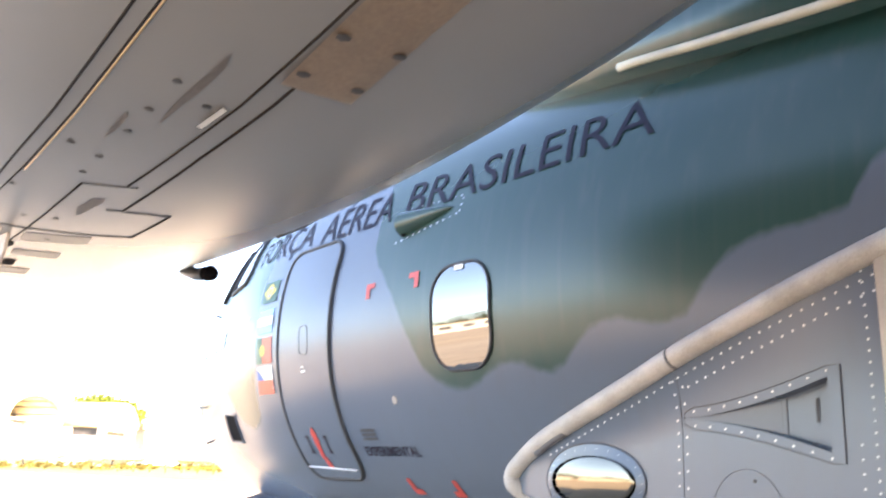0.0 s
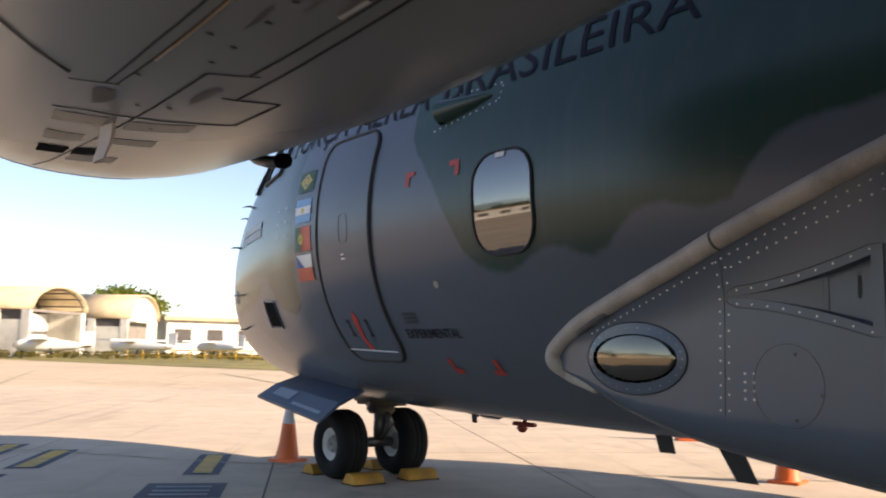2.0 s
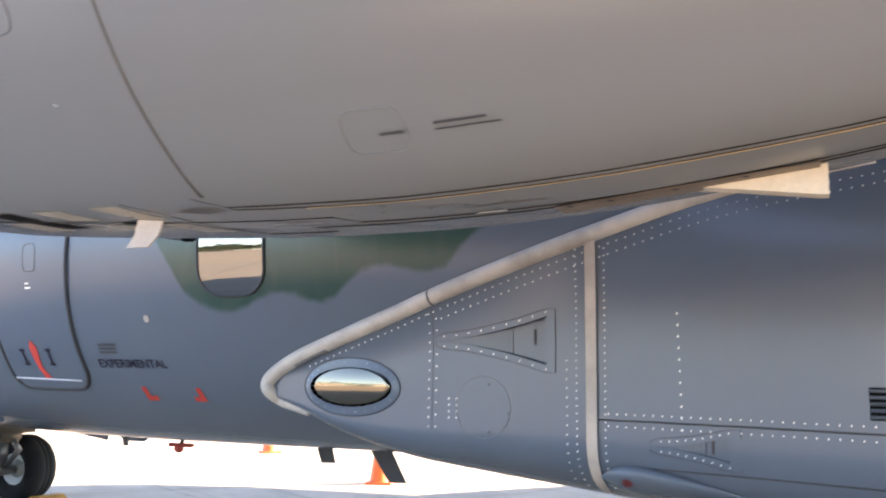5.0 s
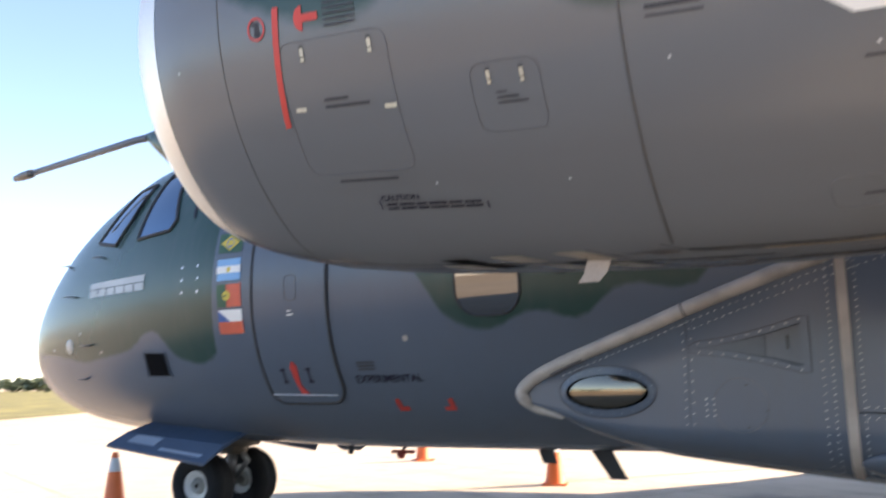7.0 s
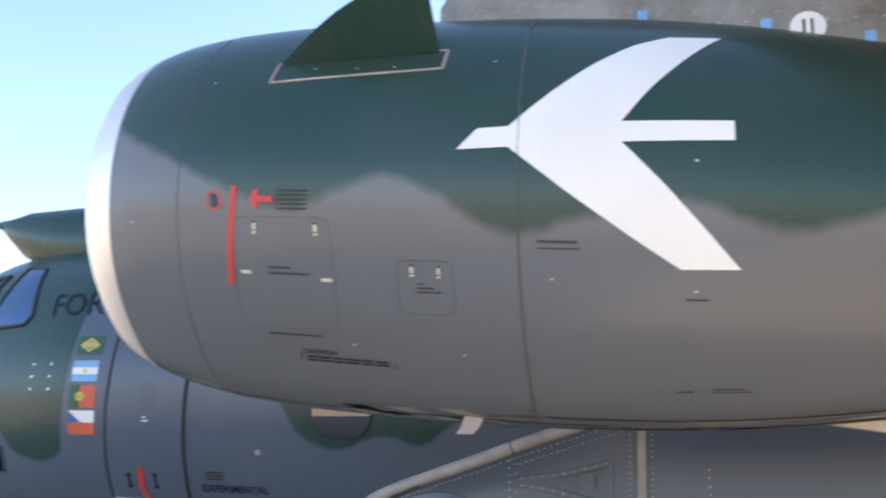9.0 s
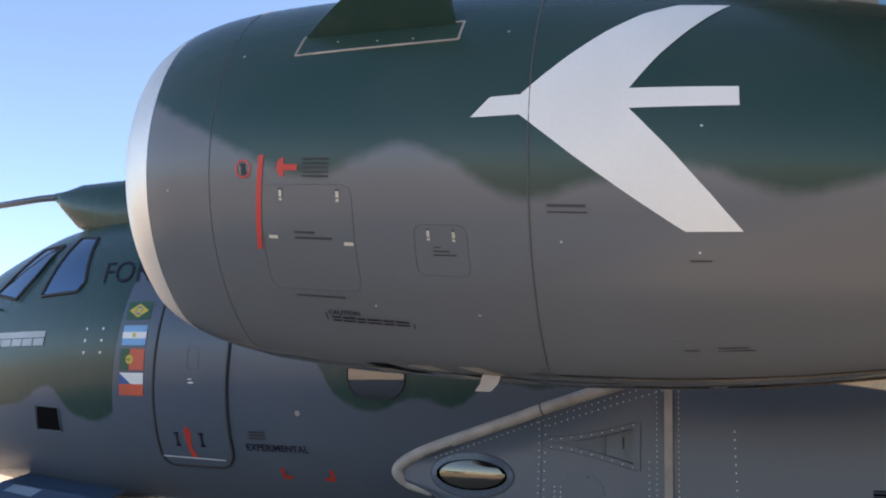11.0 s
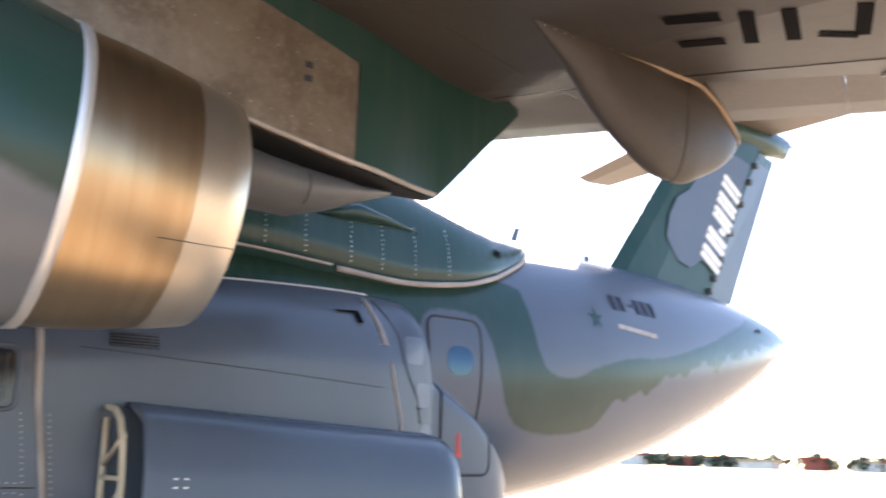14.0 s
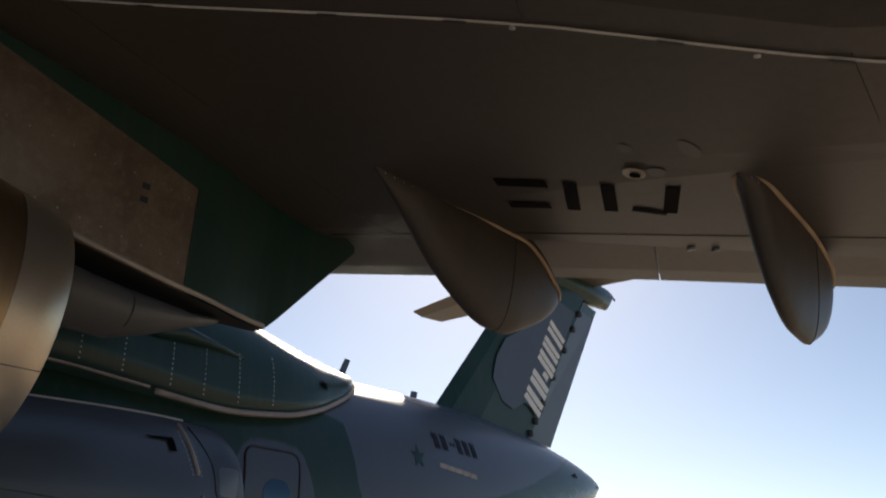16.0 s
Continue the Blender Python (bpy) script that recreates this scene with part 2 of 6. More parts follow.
# ---- materials ----
def body_paint():
    n = Nodes("fuselage_camouflage_paint")
    x, y, z = n.xyz()
    low = n.curve(x, 0.0, 30.0, [
        (0.0, 2.1), (1.2, 2.07), (1.7, 2.0), (2.14, 1.95), (2.7, 1.99), (3.3, 2.08), (3.54, 2.2), (3.74, 2.25), (3.93, 2.14), (4.08, 1.98), (4.3, 1.89), (4.54, 1.86), (4.74, 1.93),
        (4.86, 2.1), (4.9, 2.7), (4.9, 3.5), (5.2, 4.8), (6.1, 4.9), (6.4, 4.3), (6.8, 3.75), (6.93, 3.2), (7.2, 2.88), (7.5, 2.42),
        (7.7, 2.18), (8.05, 2.08), (8.5, 2.22), (8.92, 2.14), (9.15, 2.28), (9.42, 2.4), (9.85, 2.34), (10.15, 2.58), (10.45, 2.71), (10.85, 2.74),
        (11.1, 3.0), (18.2, 3.1), (18.5, 3.42), (19.2, 3.42), (19.5, 2.9), (20.1, 2.02), (21.4, 2.05), (21.9, 2.42), (25.0, 3.3), (30.0, 4.3)], 0.0, 8.0)
    high = n.curve(x, 0.0, 30.0, [
        (0.0, 7.8), (18.5, 7.8), (19.3, 5.5), (19.75, 4.02), (20.15, 3.9), (20.25, 3.2), (20.55, 2.78), (20.9, 2.74), (21.4, 2.9), (22.2, 3.12),
        (23.1, 3.22), (24.3, 3.5), (25.8, 3.98), (26.7, 4.35), (27.2, 4.9), (30.0, 6.0)], 0.0, 8.0)
    ripple = n.math("MULTIPLY_ADD", n.noise(7.0, 2), 0.06, -0.03)
    teeth = n.math("MULTIPLY", n.smooth(x, 21.4, 22.4), n.math("MULTIPLY_ADD", n.noise(1.9, 1, 0.5, stretch=(1.0, 0.02, 0.02)), 0.9, -0.45))
    over = n.math("ADD", n.math("SUBTRACT", z, low), n.math("ADD", ripple, teeth))
    under = n.math("SUBTRACT", high, n.math("ADD", z, ripple))
    mask = n.math("MULTIPLY", n.smooth(over, -0.035, 0.035), n.smooth(under, -0.03, 0.03))
    cloud = n.noise(0.9, 2, 0.5)
    col = n.mix(mask, GREY, GREEN)
    col = n.mix(n.math("MULTIPLY", n.smooth(cloud, 0.3, 0.8), 0.10), col, n.mix(0.5, col, (0.25, 0.25, 0.25)))
    run = n.noise(2.0, 2, 0.5, stretch=(5.0, 5.0, 0.35))
    col = n.mix(n.math("MULTIPLY", n.smooth(run, 0.45, 0.85), 0.14), col, (0.09, 0.088, 0.085))
    return n.done(col, 0.27, 0.0, 0.36)


paint_body = body_paint()
NO_GREEN = [(0.0, 7.9), (15.0, 7.9), (30.0, 7.9)]
paint_grey = camo("grey_aircraft_paint", 0.0, 30.0, NO_GREEN)
paint_green = camo("green_aircraft_paint", 0.0, 30.0, [(0.0, 0.1), (15.0, 0.1), (30.0, 0.1)])
paint_cowl = camo("cowl_camouflage_paint", 6.0, 14.0, grey=(0.141, 0.147, 0.153), streak=False, edge=0.05, points=[
    (6.0, 4.9), (7.8, 3.96), (8.1, 3.79), (8.59, 3.52), (8.9, 3.36), (9.27, 3.25), (9.56, 3.33), (9.83, 3.39), (10.09, 3.29), (10.51, 3.05), (10.96, 3.12), (11.42, 3.17), (11.86, 3.02), (12.19, 3.06), (12.44, 3.12), (12.68, 3.04), (13.1, 2.9), (14.0, 2.66)])
lip_metal = plain("satin_aluminium_lip", (0.78, 0.73, 0.66), 0.42, 0.7, vary=0.05)
seam_dark = plain("dark_seam_sealant", (0.03, 0.03, 0.032), 0.7)
rub_grey = plain("weathered_rubber_edge", (0.44, 0.39, 0.34), 0.6, vary=0.2, scale=14.0)
strap_beige = plain("beige_sealing_strip", (0.40, 0.34, 0.29), 0.6, vary=0.15, scale=14.0)
rivet_metal = plain("bright_rivet", (0.5, 0.51, 0.52), 0.4, 0.6)
dark_rubber = plain("black_tyre_rubber", (0.016, 0.016, 0.017), 0.85, vary=0.2, scale=20.0, spec=0.2)
rim_white = plain("white_wheel_rim", (0.55, 0.55, 0.53), 0.45, vary=0.1, scale=20.0)
strut_metal = plain("grey_strut_metal", (0.16, 0.16, 0.16), 0.4, 0.6, vary=0.2, scale=20.0)
white_paint = plain("white_paint", (0.79, 0.77, 0.72), 0.45, vary=0.03)
red_paint = plain("red_paint", (0.55, 0.045, 0.03), 0.5, vary=0.1)
ink = plain("dark_grey_lettering", (0.016, 0.014, 0.026), 0.6, vary=0.05, spec=0.15)
faded_ink = plain("faded_lettering", (0.05, 0.05, 0.055), 0.6, spec=0.2)
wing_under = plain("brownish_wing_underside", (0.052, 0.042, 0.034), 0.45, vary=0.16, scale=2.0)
primer = plain("beige_primer", (0.62, 0.52, 0.36), 0.6, vary=0.15, scale=12.0)
yellow_paint = plain("worn_yellow_paint", (0.55, 0.33, 0.035), 0.6, vary=0.2, scale=10.0)
orange_plastic = plain("orange_plastic", (0.75, 0.16, 0.04), 0.5, vary=0.1, scale=10.0)
flag_green = plain("flag_green", (0.015, 0.085, 0.035), 0.5)
flag_yellow = plain("flag_yellow", (0.65, 0.48, 0.05), 0.5)
flag_blue = plain("flag_light_blue", (0.20, 0.42, 0.68), 0.5)
flag_navy = plain("flag_navy", (0.04, 0.12, 0.36), 0.5)
flag_red = plain("flag_red", (0.66, 0.11, 0.05), 0.5)
cowl_joint = plain("cowl_joint_line", (0.085, 0.082, 0.08), 0.7)
grille_dark = plain("dark_grille_grey", (0.06, 0.066, 0.08), 0.7)
cavity = plain("dark_cavity", (0.006, 0.006, 0.007), 0.9, spec=0.05)


def heat_metal():
    """Nozzle metal tinted by heat, brushed round the barrel."""
    n = Nodes("heat_tinted_nozzle_metal")
    x, y, z = n.xyz()
    streaks = n.noise(3.0, 3, 0.5, stretch=(4.0, 0.5, 0.5))
    blot = n.noise(2.5, 4)
    col = n.mix(n.smooth(streaks, 0.3, 0.7), (0.44, 0.305, 0.175), (0.49, 0.355, 0.215))
    col = n.mix(n.smooth(blot, 0.5, 0.85), col, (0.45, 0.31, 0.18))
    return n.done(col, n.math("MULTIPLY_ADD", blot, 0.06, 0.30), 0.97)


def skin_metal():
    """Unpainted pylon sheet with smudges."""
    n = Nodes("smudged_pylon_sheet")
    blot, fine = n.noise(1.6, 6, 0.7), n.noise(14.0, 5, 0.7)
    col = n.mix(n.smooth(blot, 0.35, 0.65), (0.20, 0.155, 0.112), (0.33, 0.27, 0.205))
    col = n.mix(n.math("MULTIPLY", n.smooth(fine, 0.5, 0.7), 0.35), col, (0.46, 0.39, 0.31))
    n.bump(fine, 0.1, 0.004)
    return n.done(col, 0.4, 0.7)


def mirror_pane(name, tint, rough):
    """A coated pane that mirrors its surroundings."""
    n = Nodes(name)
    wave = n.noise(1.2, 2)
    n.bump(wave, 0.03, 0.02)
    return n.done(tint, rough, 1.0)


nozzle_metal, pylon_metal = heat_metal(), skin_metal()
ring_gold = plain("pale_gold_ring_metal", (0.66, 0.56, 0.43), 0.32, 0.9, vary=0.05)
pane_mirror = mirror_pane("mirror_coated_pane", (0.15, 0.15, 0.15), 0.03)
pane_blue = mirror_pane("blue_tinted_pane", (0.12, 0.18, 0.25), 0.05)


# ---- things drawn on curved skins ----
def seg_refine(bm, longest):
    bmesh.ops.triangulate(bm, faces=bm.faces)
    for _ in range(5):
        long = [e for e in bm.edges if e.calc_length() > longest]
        if not long:
            break
        bmesh.ops.subdivide_edges(bm, edges=long, cuts=1)
        bmesh.ops.triangulate(bm, faces=[f for f in bm.faces if len(f.verts) > 3])
    return bm


def poly(points):
    bm = bmesh.new()
    bm.faces.new([bm.verts.new((u, v, 0)) for u, v in points])
    return bm


def rounded(u0, v0, u1, v1, r, n=6):
    """Corner points of a rectangle with rounded corners."""
    out = []
    for cu, cv, a0 in ((u1 - r, v1 - r, 0), (u0 + r, v1 - r, 90), (u0 + r, v0 + r, 180), (u1 - r, v0 + r, 270)):
        for i in range(n + 1):
            a = radians(a0 + 90 * i / n)
            out.append((cu + r * math.cos(a), cv + r * math.sin(a)))
    return out


def ellipse(u, v, a, b, n=36):
    return [(u + a * math.cos(2 * math.pi * i / n), v + b * math.sin(2 * math.pi * i / n)) for i in range(n)]


def laid(bm, place, off=0.008, longest=0.12):
    """Moves flat shapes (u, v) on to a skin by place(u, v, off)."""
    seg_refine(bm, longest)
    for v in bm.verts:
        v.co = place(v.co.x, v.co.y, off)
    return bm


def many(polys):
    bm = bmesh.new()
    for points in polys:
        bm.faces.new([bm.verts.new((u, v, 0)) for u, v in points])
    return bm


def bar(u0, v0, u1, v1, w):
    d = Vector((u1 - u0, v1 - v0))
    s = Vector((-d.y, d.x)).normalized() * w / 2
    return [(u0 - s.x, v0 - s.y), (u1 - s.x, v1 - s.y), (u1 + s.x, v1 + s.y), (u0 + s.x, v0 + s.y)]


def rect(u0, v0, u1, v1):
    return [(u0, v0), (u1, v0), (u1, v1), (u0, v1)]


def lettering(words, u0, v0, u1, v1, weight=-0.004):
    """Built-in font letters fitted into a rectangle."""
    cu = bpy.data.curves.new("lettering", "FONT")
    cu.body = words
    cu.resolution_u, cu.offset = 3, weight
    ob = bpy.data.objects.new("lettering", cu)
    scene.collection.objects.link(ob)
    bpy.context.view_layer.update()
    me = bpy.data.meshes.new_from_object(ob.evaluated_get(bpy.context.evaluated_depsgraph_get()))
    bpy.data.objects.remove(ob)
    bm = bmesh.new()
    bm.from_mesh(me)
    bpy.data.meshes.remove(me)
    us, vs = [v.co.x for v in bm.verts], [v.co.y for v in bm.verts]
    for v in bm.verts:
        v.co.x = u0 + (v.co.x - min(us)) / (max(us) - min(us)) * (u1 - u0)
        v.co.y = v0 + (v.co.y - min(vs)) / (max(vs) - min(vs)) * (v1 - v0)
        v.co.z = 0
    return bm


def path_on(points, place, off, closed=False, step=0.06):
    """Dense points along a line (u, v) on a skin."""
    pts = list(points) + ([points[0]] if closed else [])
    out = []
    for a, b in zip(pts, pts[1:]):
        k = max(1, int(math.hypot(b[0] - a[0], (b[1] - a[1])) / step))
        out += [place(a[0] + (b[0] - a[0]) * i / k, a[1] + (b[1] - a[1]) * i / k, off) for i in range(k)]
    if not closed:
        out.append(place(*pts[-1], off))
    return out


def seam(points, place, r=0.006, off=0.0, closed=False, step=0.06):
    return tube(path_on(points, place, off, closed, step), r, 6, closed=closed)


def rivets(bm, points, place, r=0.009, off=0.003):
    """Low domes at the points (u, v)."""
    for u, v in points:
        p = place(u, v, 0.0)
        nrm = (place(u, v, 0.01) - p).normalized()
        a = nrm.orthogonal().normalized()
        b = nrm.cross(a)
        top = bm.verts.new(p + nrm * off)
        ring = [bm.verts.new(p + (a * math.cos(k * math.pi / 3) + b * math.sin(k * math.pi / 3)) * r + nrm * 0.001) for k in range(6)]
        for k in range(6):
            bm.faces.new((top, ring[k], ring[(k + 1) % 6]))
    return bm


def row(u0, v0, u1, v1, gap):
    k = max(1, int(math.hypot(u1 - u0, v1 - v0) / gap))
    return [(u0 + (u1 - u0) * i / k, v0 + (v1 - v0) * i / k) for i in range(k + 1)]


def on_body(u, v, off):
    return skin(u, v, off)[0]


def on_cowl(u, v, off):
    return cowl(u, v, off)


# ---- the aircraft: large forms ----
plane = empty("cargo_aircraft", "grey and green camouflaged twin-jet cargo aircraft parked on the apron", "aircraft")
xs = [-0.019 + 2.579 * (i / 28) ** 1.6 for i in range(28)] + steps(2.6, 28.95, 120)
fuselage = part("fuselage", loft([body_ring(x) for x in xs]), paint_body, plane)

# sponson: x, upper edge, lower edge, reach outboard
SPON = [(8.22, 1.50, 1.46, 1.63), (8.32, 1.59, 1.36, 1.655), (8.57, 1.715, 1.24, 1.70), (8.95, 1.85, 1.06, 1.76), (9.55, 2.06, 0.90, 1.83), (9.83, 2.165, 0.86, 1.865),
        (11.01, 2.555, 0.72, 2.0), (12.0, 2.82, 0.62, 2.22), (13.0, 2.96, 0.58, 2.52), (14.0, 3.16, 0.56, 2.68), (15.5, 3.42, 0.56, 2.7), (17.3, 3.49, 0.56, 2.55),
        (17.9, 3.46, 0.58, 2.42), (18.1, 3.38, 0.6, 2.36), (18.2, 3.1, 0.6, 2.33), (18.28, 2.66, 0.62, 2.3), (18.6, 2.43, 0.64, 2.27), (19.0, 2.2, 0.68, 2.22), (19.4, 1.84, 0.75, 2.12), (19.7, 1.45, 0.85, 1.95), (19.86, 1.2, 0.95, 1.72)]


def on_spon(x, z, off):
    hi, lo, reach = between(SPON, x)
    s = min(1.0, max(0.0, (hi - z) / (hi - lo)))
    y0 = -skin(x, hi)[0].y + 0.015
    soft = 0.32 if x < 17.7 else max(0.11, 0.32 - 0.35 * (x - 17.7))
    y = y0 + (reach - y0) * math.sin(min(1.0, s / soft) * math.pi / 2) ** 0.85
    if s > 0.74:
        y = 0.9 + (y - 0.9) * math.sqrt(max(0.0, 1 - ((s - 0.74) / 0.26) ** 2.4))
    return Vector((x, -y - off, z))


def spon_ring(x, n=34):
    hi, lo, reach = between(SPON, x)
    ring = [Vector((x, -0.6, hi - 0.02))]
    for i in range(n + 1):
        u = i / n
        ring.append(on_spon(x, hi - (hi - lo) * (u if u < 0.6 else 0.6 + 0.4 * math.sin((u - 0.6) / 0.4 * math.pi / 2)), 0.0))
    return ring + [Vector((x, -0.6, lo))]


# sunk air inlets in the sponson: front, rear, middle height, height, depth
INLETS = ((9.92, 10.71, 1.835, 0.335, 0.07), (11.5, 11.92, 1.165, 0.15, 0.035))


def inlet_half(k, x, grow=0.0):
    """Half the height of inlet k at x, and of the plate round it."""
    x0, x1, zm, h, deep = INLETS[k]
    u = min(1.0, max(0.0, (x - x0) / (x1 - x0)))
    return h * (0.05 + 0.95 * u**1.5) / 2 + grow


bm = loft([spon_ring(x, 84) for x in steps(8.22, 8.9, 16) + steps(8.95, 9.8, 8) + steps(9.825, 12.1, 91) + steps(12.2, 17.9, 46) + steps(17.95, 19.86, 48)])
holes = []
for k, (x0, x1, zm, h, deep) in enumerate(INLETS):
    for f in bm.faces:
        if all(x0 - 0.05 < v.co.x < x1 + 0.05 and abs(v.co.z - zm) < inlet_half(k, v.co.x, 0.04) and v.co.y < -1.2 for v in f.verts):
            holes.append(f)
bmesh.ops.delete(bm, geom=holes, context="FACES")
sponson = part("sponson", bm, paint_grey, plane, "smooth grey wheel fairing along the belly")

# wing and body fairing: x, lower edge, top, half width at the lower edge
FAIR = [(6.9, 4.6, 4.78, 0.5), (7.3, 4.5, 4.98, 0.9), (7.9, 4.33, 5.15, 1.28), (8.7, 4.15, 5.3, 1.55), (9.44, 4.03, 5.4, 1.72), (10.2, 3.9, 5.55, 1.82), (11.2, 3.80, 5.75, 1.88), (13.0, 3.78, 5.95, 1.93), (15.9, 3.76, 5.95, 1.95),
        (17.1, 3.70, 5.75, 1.95), (18.0, 3.66, 5.5, 1.93), (19.0, 3.77, 5.2, 1.86), (19.6, 3.94, 5.05, 1.74), (20.2, 4.21, 4.95, 1.45), (20.7, 4.5, 4.9, 0.98), (20.95, 4.75, 4.9, 0.5)]


def fair_ring(x, n=26):
    lo, top, w = between(FAIR, x)
    w = max(w, -skin(x, lo)[0].y + 0.05) if x > 9.2 else w
    return [(x, -w * math.copysign(abs(math.cos(a)) ** 0.7, math.cos(a)), lo + (top - lo) * max(0.0, math.sin(a)) ** 0.85) for a in [math.pi * i / n for i in range(n + 1)]]


wing_fairing = part("wing_fairing", loft([fair_ring(x) for x in steps(6.9, 20.95, 84)]), paint_green, plane, "dark green fairing between wing and fuselage")


def on_fair(x, z, off):
    lo, top, w = between(FAIR, x)
    w = max(w, -skin(x, lo)[0].y + 0.05)
    s = min(1.0, max(0.0, (z - lo) / (top - lo))) ** (1 / 0.85)
    return Vector((x, -w * math.cos(math.asin(s)) ** 0.7 - off, z))


# engine
lipx = [7.6, 7.604, 7.615, 7.63, 7.66, 7.71, 7.79, 7.87, 7.945]
nacelle = part("nacelle", loft([[cowl(x, 360 * i / 96) for i in range(96)] for x in [7.95] + steps(8.0, 13.16, 60)], caps=False), paint_cowl, plane)
inner = [(7.93, 0.79), (7.72, 0.8), (7.64, 0.825), (7.61, 0.855)]
part("inlet_lip", loft([[cowl(x, 360 * i / 96, r=r) for i in range(96)] for x, r in inner] + [[cowl(x, 360 * i / 96) for i in range(96)] for x in lipx], caps=False), lip_metal, nacelle, "satin bare-metal lip of the air inlet")
part("inlet_duct", loft([[cowl(x, 360 * i / 64, r=r) for i in range(64)] for x, r in ((7.93, 0.79), (8.6, 0.8), (9.3, 0.82))], caps=False), paint_grey, nacelle)
bm = turned([(0.0, -0.45), (0.12, -0.35), (0.24, -0.1), (0.26, 0.0), (0.8, 0.02)], 40, Matrix.Translation((9.2, axis_y(9.2), axis_z(9.2))) @ pose(0, 0, 0, 0, 90, 0))
for k in range(22):
    m = Matrix.Translation((9.15, axis_y(9.15), axis_z(9.15))) @ pose(0, 0, 0, 360 * k / 22, 0, 0)
    add_box(bm, (-0.04, -0.06, 0.2), (-0.02, 0.06, 0.8), m @ pose(0, 0, 0, 0, 0, 35))
part("fan", bm, strut_metal, nacelle)
NOZ = [(13.16, 0.92), (13.5, 0.885), (13.86, 0.82), (14.17, 0.75)]
nozzle = part("nozzle", loft([[cowl(x, 360 * i / 96, r=between(NOZ, x)[0]) for i in range(96)] for x in steps(13.2, 13.86, 10)], caps=False), nozzle_metal, plane, "bronze heat-tinted exhaust nozzle")
part("rear_ring", loft([[cowl(x, 360 * i / 96, r=r) for i in range(96)] for x, r in [(13.86, 0.823), (14.02, 0.79), (14.17, 0.753), (14.18, 0.735), (13.4, 0.715)]], caps=False), ring_gold, nozzle, "pale metal end ring")
part("front_ring", loft([[cowl(x, 360 * i / 96, r=r) for i in range(96)] for x, r in [(13.145, 0.915), (13.15, 0.945), (13.215, 0.935), (13.22, 0.91)]], caps=False), lip_metal, nozzle)

# starboard engine, seen only by its shadow
far = loft([[(x, -cowl(x, 360 * i / 48).y, cowl(x, 360 * i / 48).z) for i in range(48)] for x in steps(7.62, 13.16, 24)])
part("starboard_nacelle", far, paint_cowl, plane)

# pylon: x, lower edge, upper edge, half thickness
PYL = [(9.86, 4.5, 4.9, 0.06), (10.1, 4.42, 5.1, 0.18), (11.53, 4.16, 5.2, 0.27), (13.03, 4.0, 5.1, 0.28), (13.7, 3.92, 5.0, 0.28), (14.23, 3.80, 4.95, 0.28), (14.7, 3.725, 4.9, 0.275), (15.21, 3.665, 4.9, 0.25), (16.03, 3.635, 4.85, 0.07), (16.06, 3.66, 4.85, 0.068), (16.5, 4.115, 4.8, 0.045), (16.93, 4.56, 4.62, 0.02)]


def pylon_rings(xs, grow=0.0):
    rings = []
    for x in xs:
        lo, hi, w = between(PYL, x)
        w += grow
        rings.append([(x, AXIS_Y - w, lo + 0.0), (x, AXIS_Y - w, hi), (x, AXIS_Y + w, hi), (x, AXIS_Y + w, lo)])
    return rings


pylon = part("pylon", loft(pylon_rings(steps(9.86, 15.17, 34))), pylon_metal, plane, "smudged bare-metal engine pylon", smooth=False)
part("pylon_tail", loft(pylon_rings(steps(15.175, 16.03, 8) + steps(16.06, 16.93, 10))), paint_green, pylon, "dark green painted end of the pylon", smooth=False)


bm = loft([[(x, AXIS_Y - w - 0.006, lo), (x, AXIS_Y - w - 0.006, hi), (x, AXIS_Y - w + 0.01, hi), (x, AXIS_Y - w + 0.01, lo)] for x in steps(13.0, 15.172, 12) for lo, hi, w in [(4.455 + 0.27 * (15.172 - x), 5.05 + 0.05 * (15.172 - x), between(PYL, x)[2])]])
part("pylon_strip", bm, paint_green, pylon, "dark green painted strip under the wing", smooth=False)


def on_pylon(x, z, off):
    return Vector((x, AXIS_Y - between(PYL, x)[2] - off, z))


# wing
def wing_z(d):
    return 4.62 + 0.14 * (5.2 - d) if d < 10 else 3.948 - 0.06 * (d - 10)


def wing_le(d):
    return 7.95 + 0.7 * d if d < 10 else 14.95 + 0.5 * (d - 10)


def wing_te(d):
    return 16.53 + 0.255 * d if d < 7 else 18.315 + 0.33 * (d - 7)


def flap_chord(d):
    return min(1.22, max(0.6, 1.16 - 0.128 * (d - 6.97)))


def wing_rise(x, d):
    """The underside climbs towards the leading edge."""
    return max(0.0, 16.4 - x) * (0.14 - 0.014 * max(0.0, d - 6.0)) if d < 15 else 0.0


def on_wing(x, y, off):
    return Vector((x, y, wing_z(abs(y)) + wing_rise(x, abs(y)) - off))


def wing_ring(y):
    d = abs(y)
    le, te, z = wing_le(d), wing_te(d) - flap_chord(d), wing_z(d)
    t = 0.85 - 0.03 * d
    ring = [(le, y, z + 0.35 * t), (le + 0.12, y, z + 0.15 * t), (le + 0.3, y, z + 0.02)] + [(le + 0.4 + (te - 0.3 - le - 0.4) * k / 14, y, z) for k in range(15)] + [(te, y, z + 0.01), (te, y, z + 0.2), (te - 0.5, y, z + 0.42), (le + 2.0, y, z + t), (le + 0.5, y, z + 0.75 * t), (le + 0.1, y, z + 0.55 * t)]
    return [(px, py, pz + wing_rise(px, d)) for px, py, pz in ring]


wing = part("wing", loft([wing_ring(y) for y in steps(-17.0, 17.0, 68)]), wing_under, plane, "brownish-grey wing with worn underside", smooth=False)


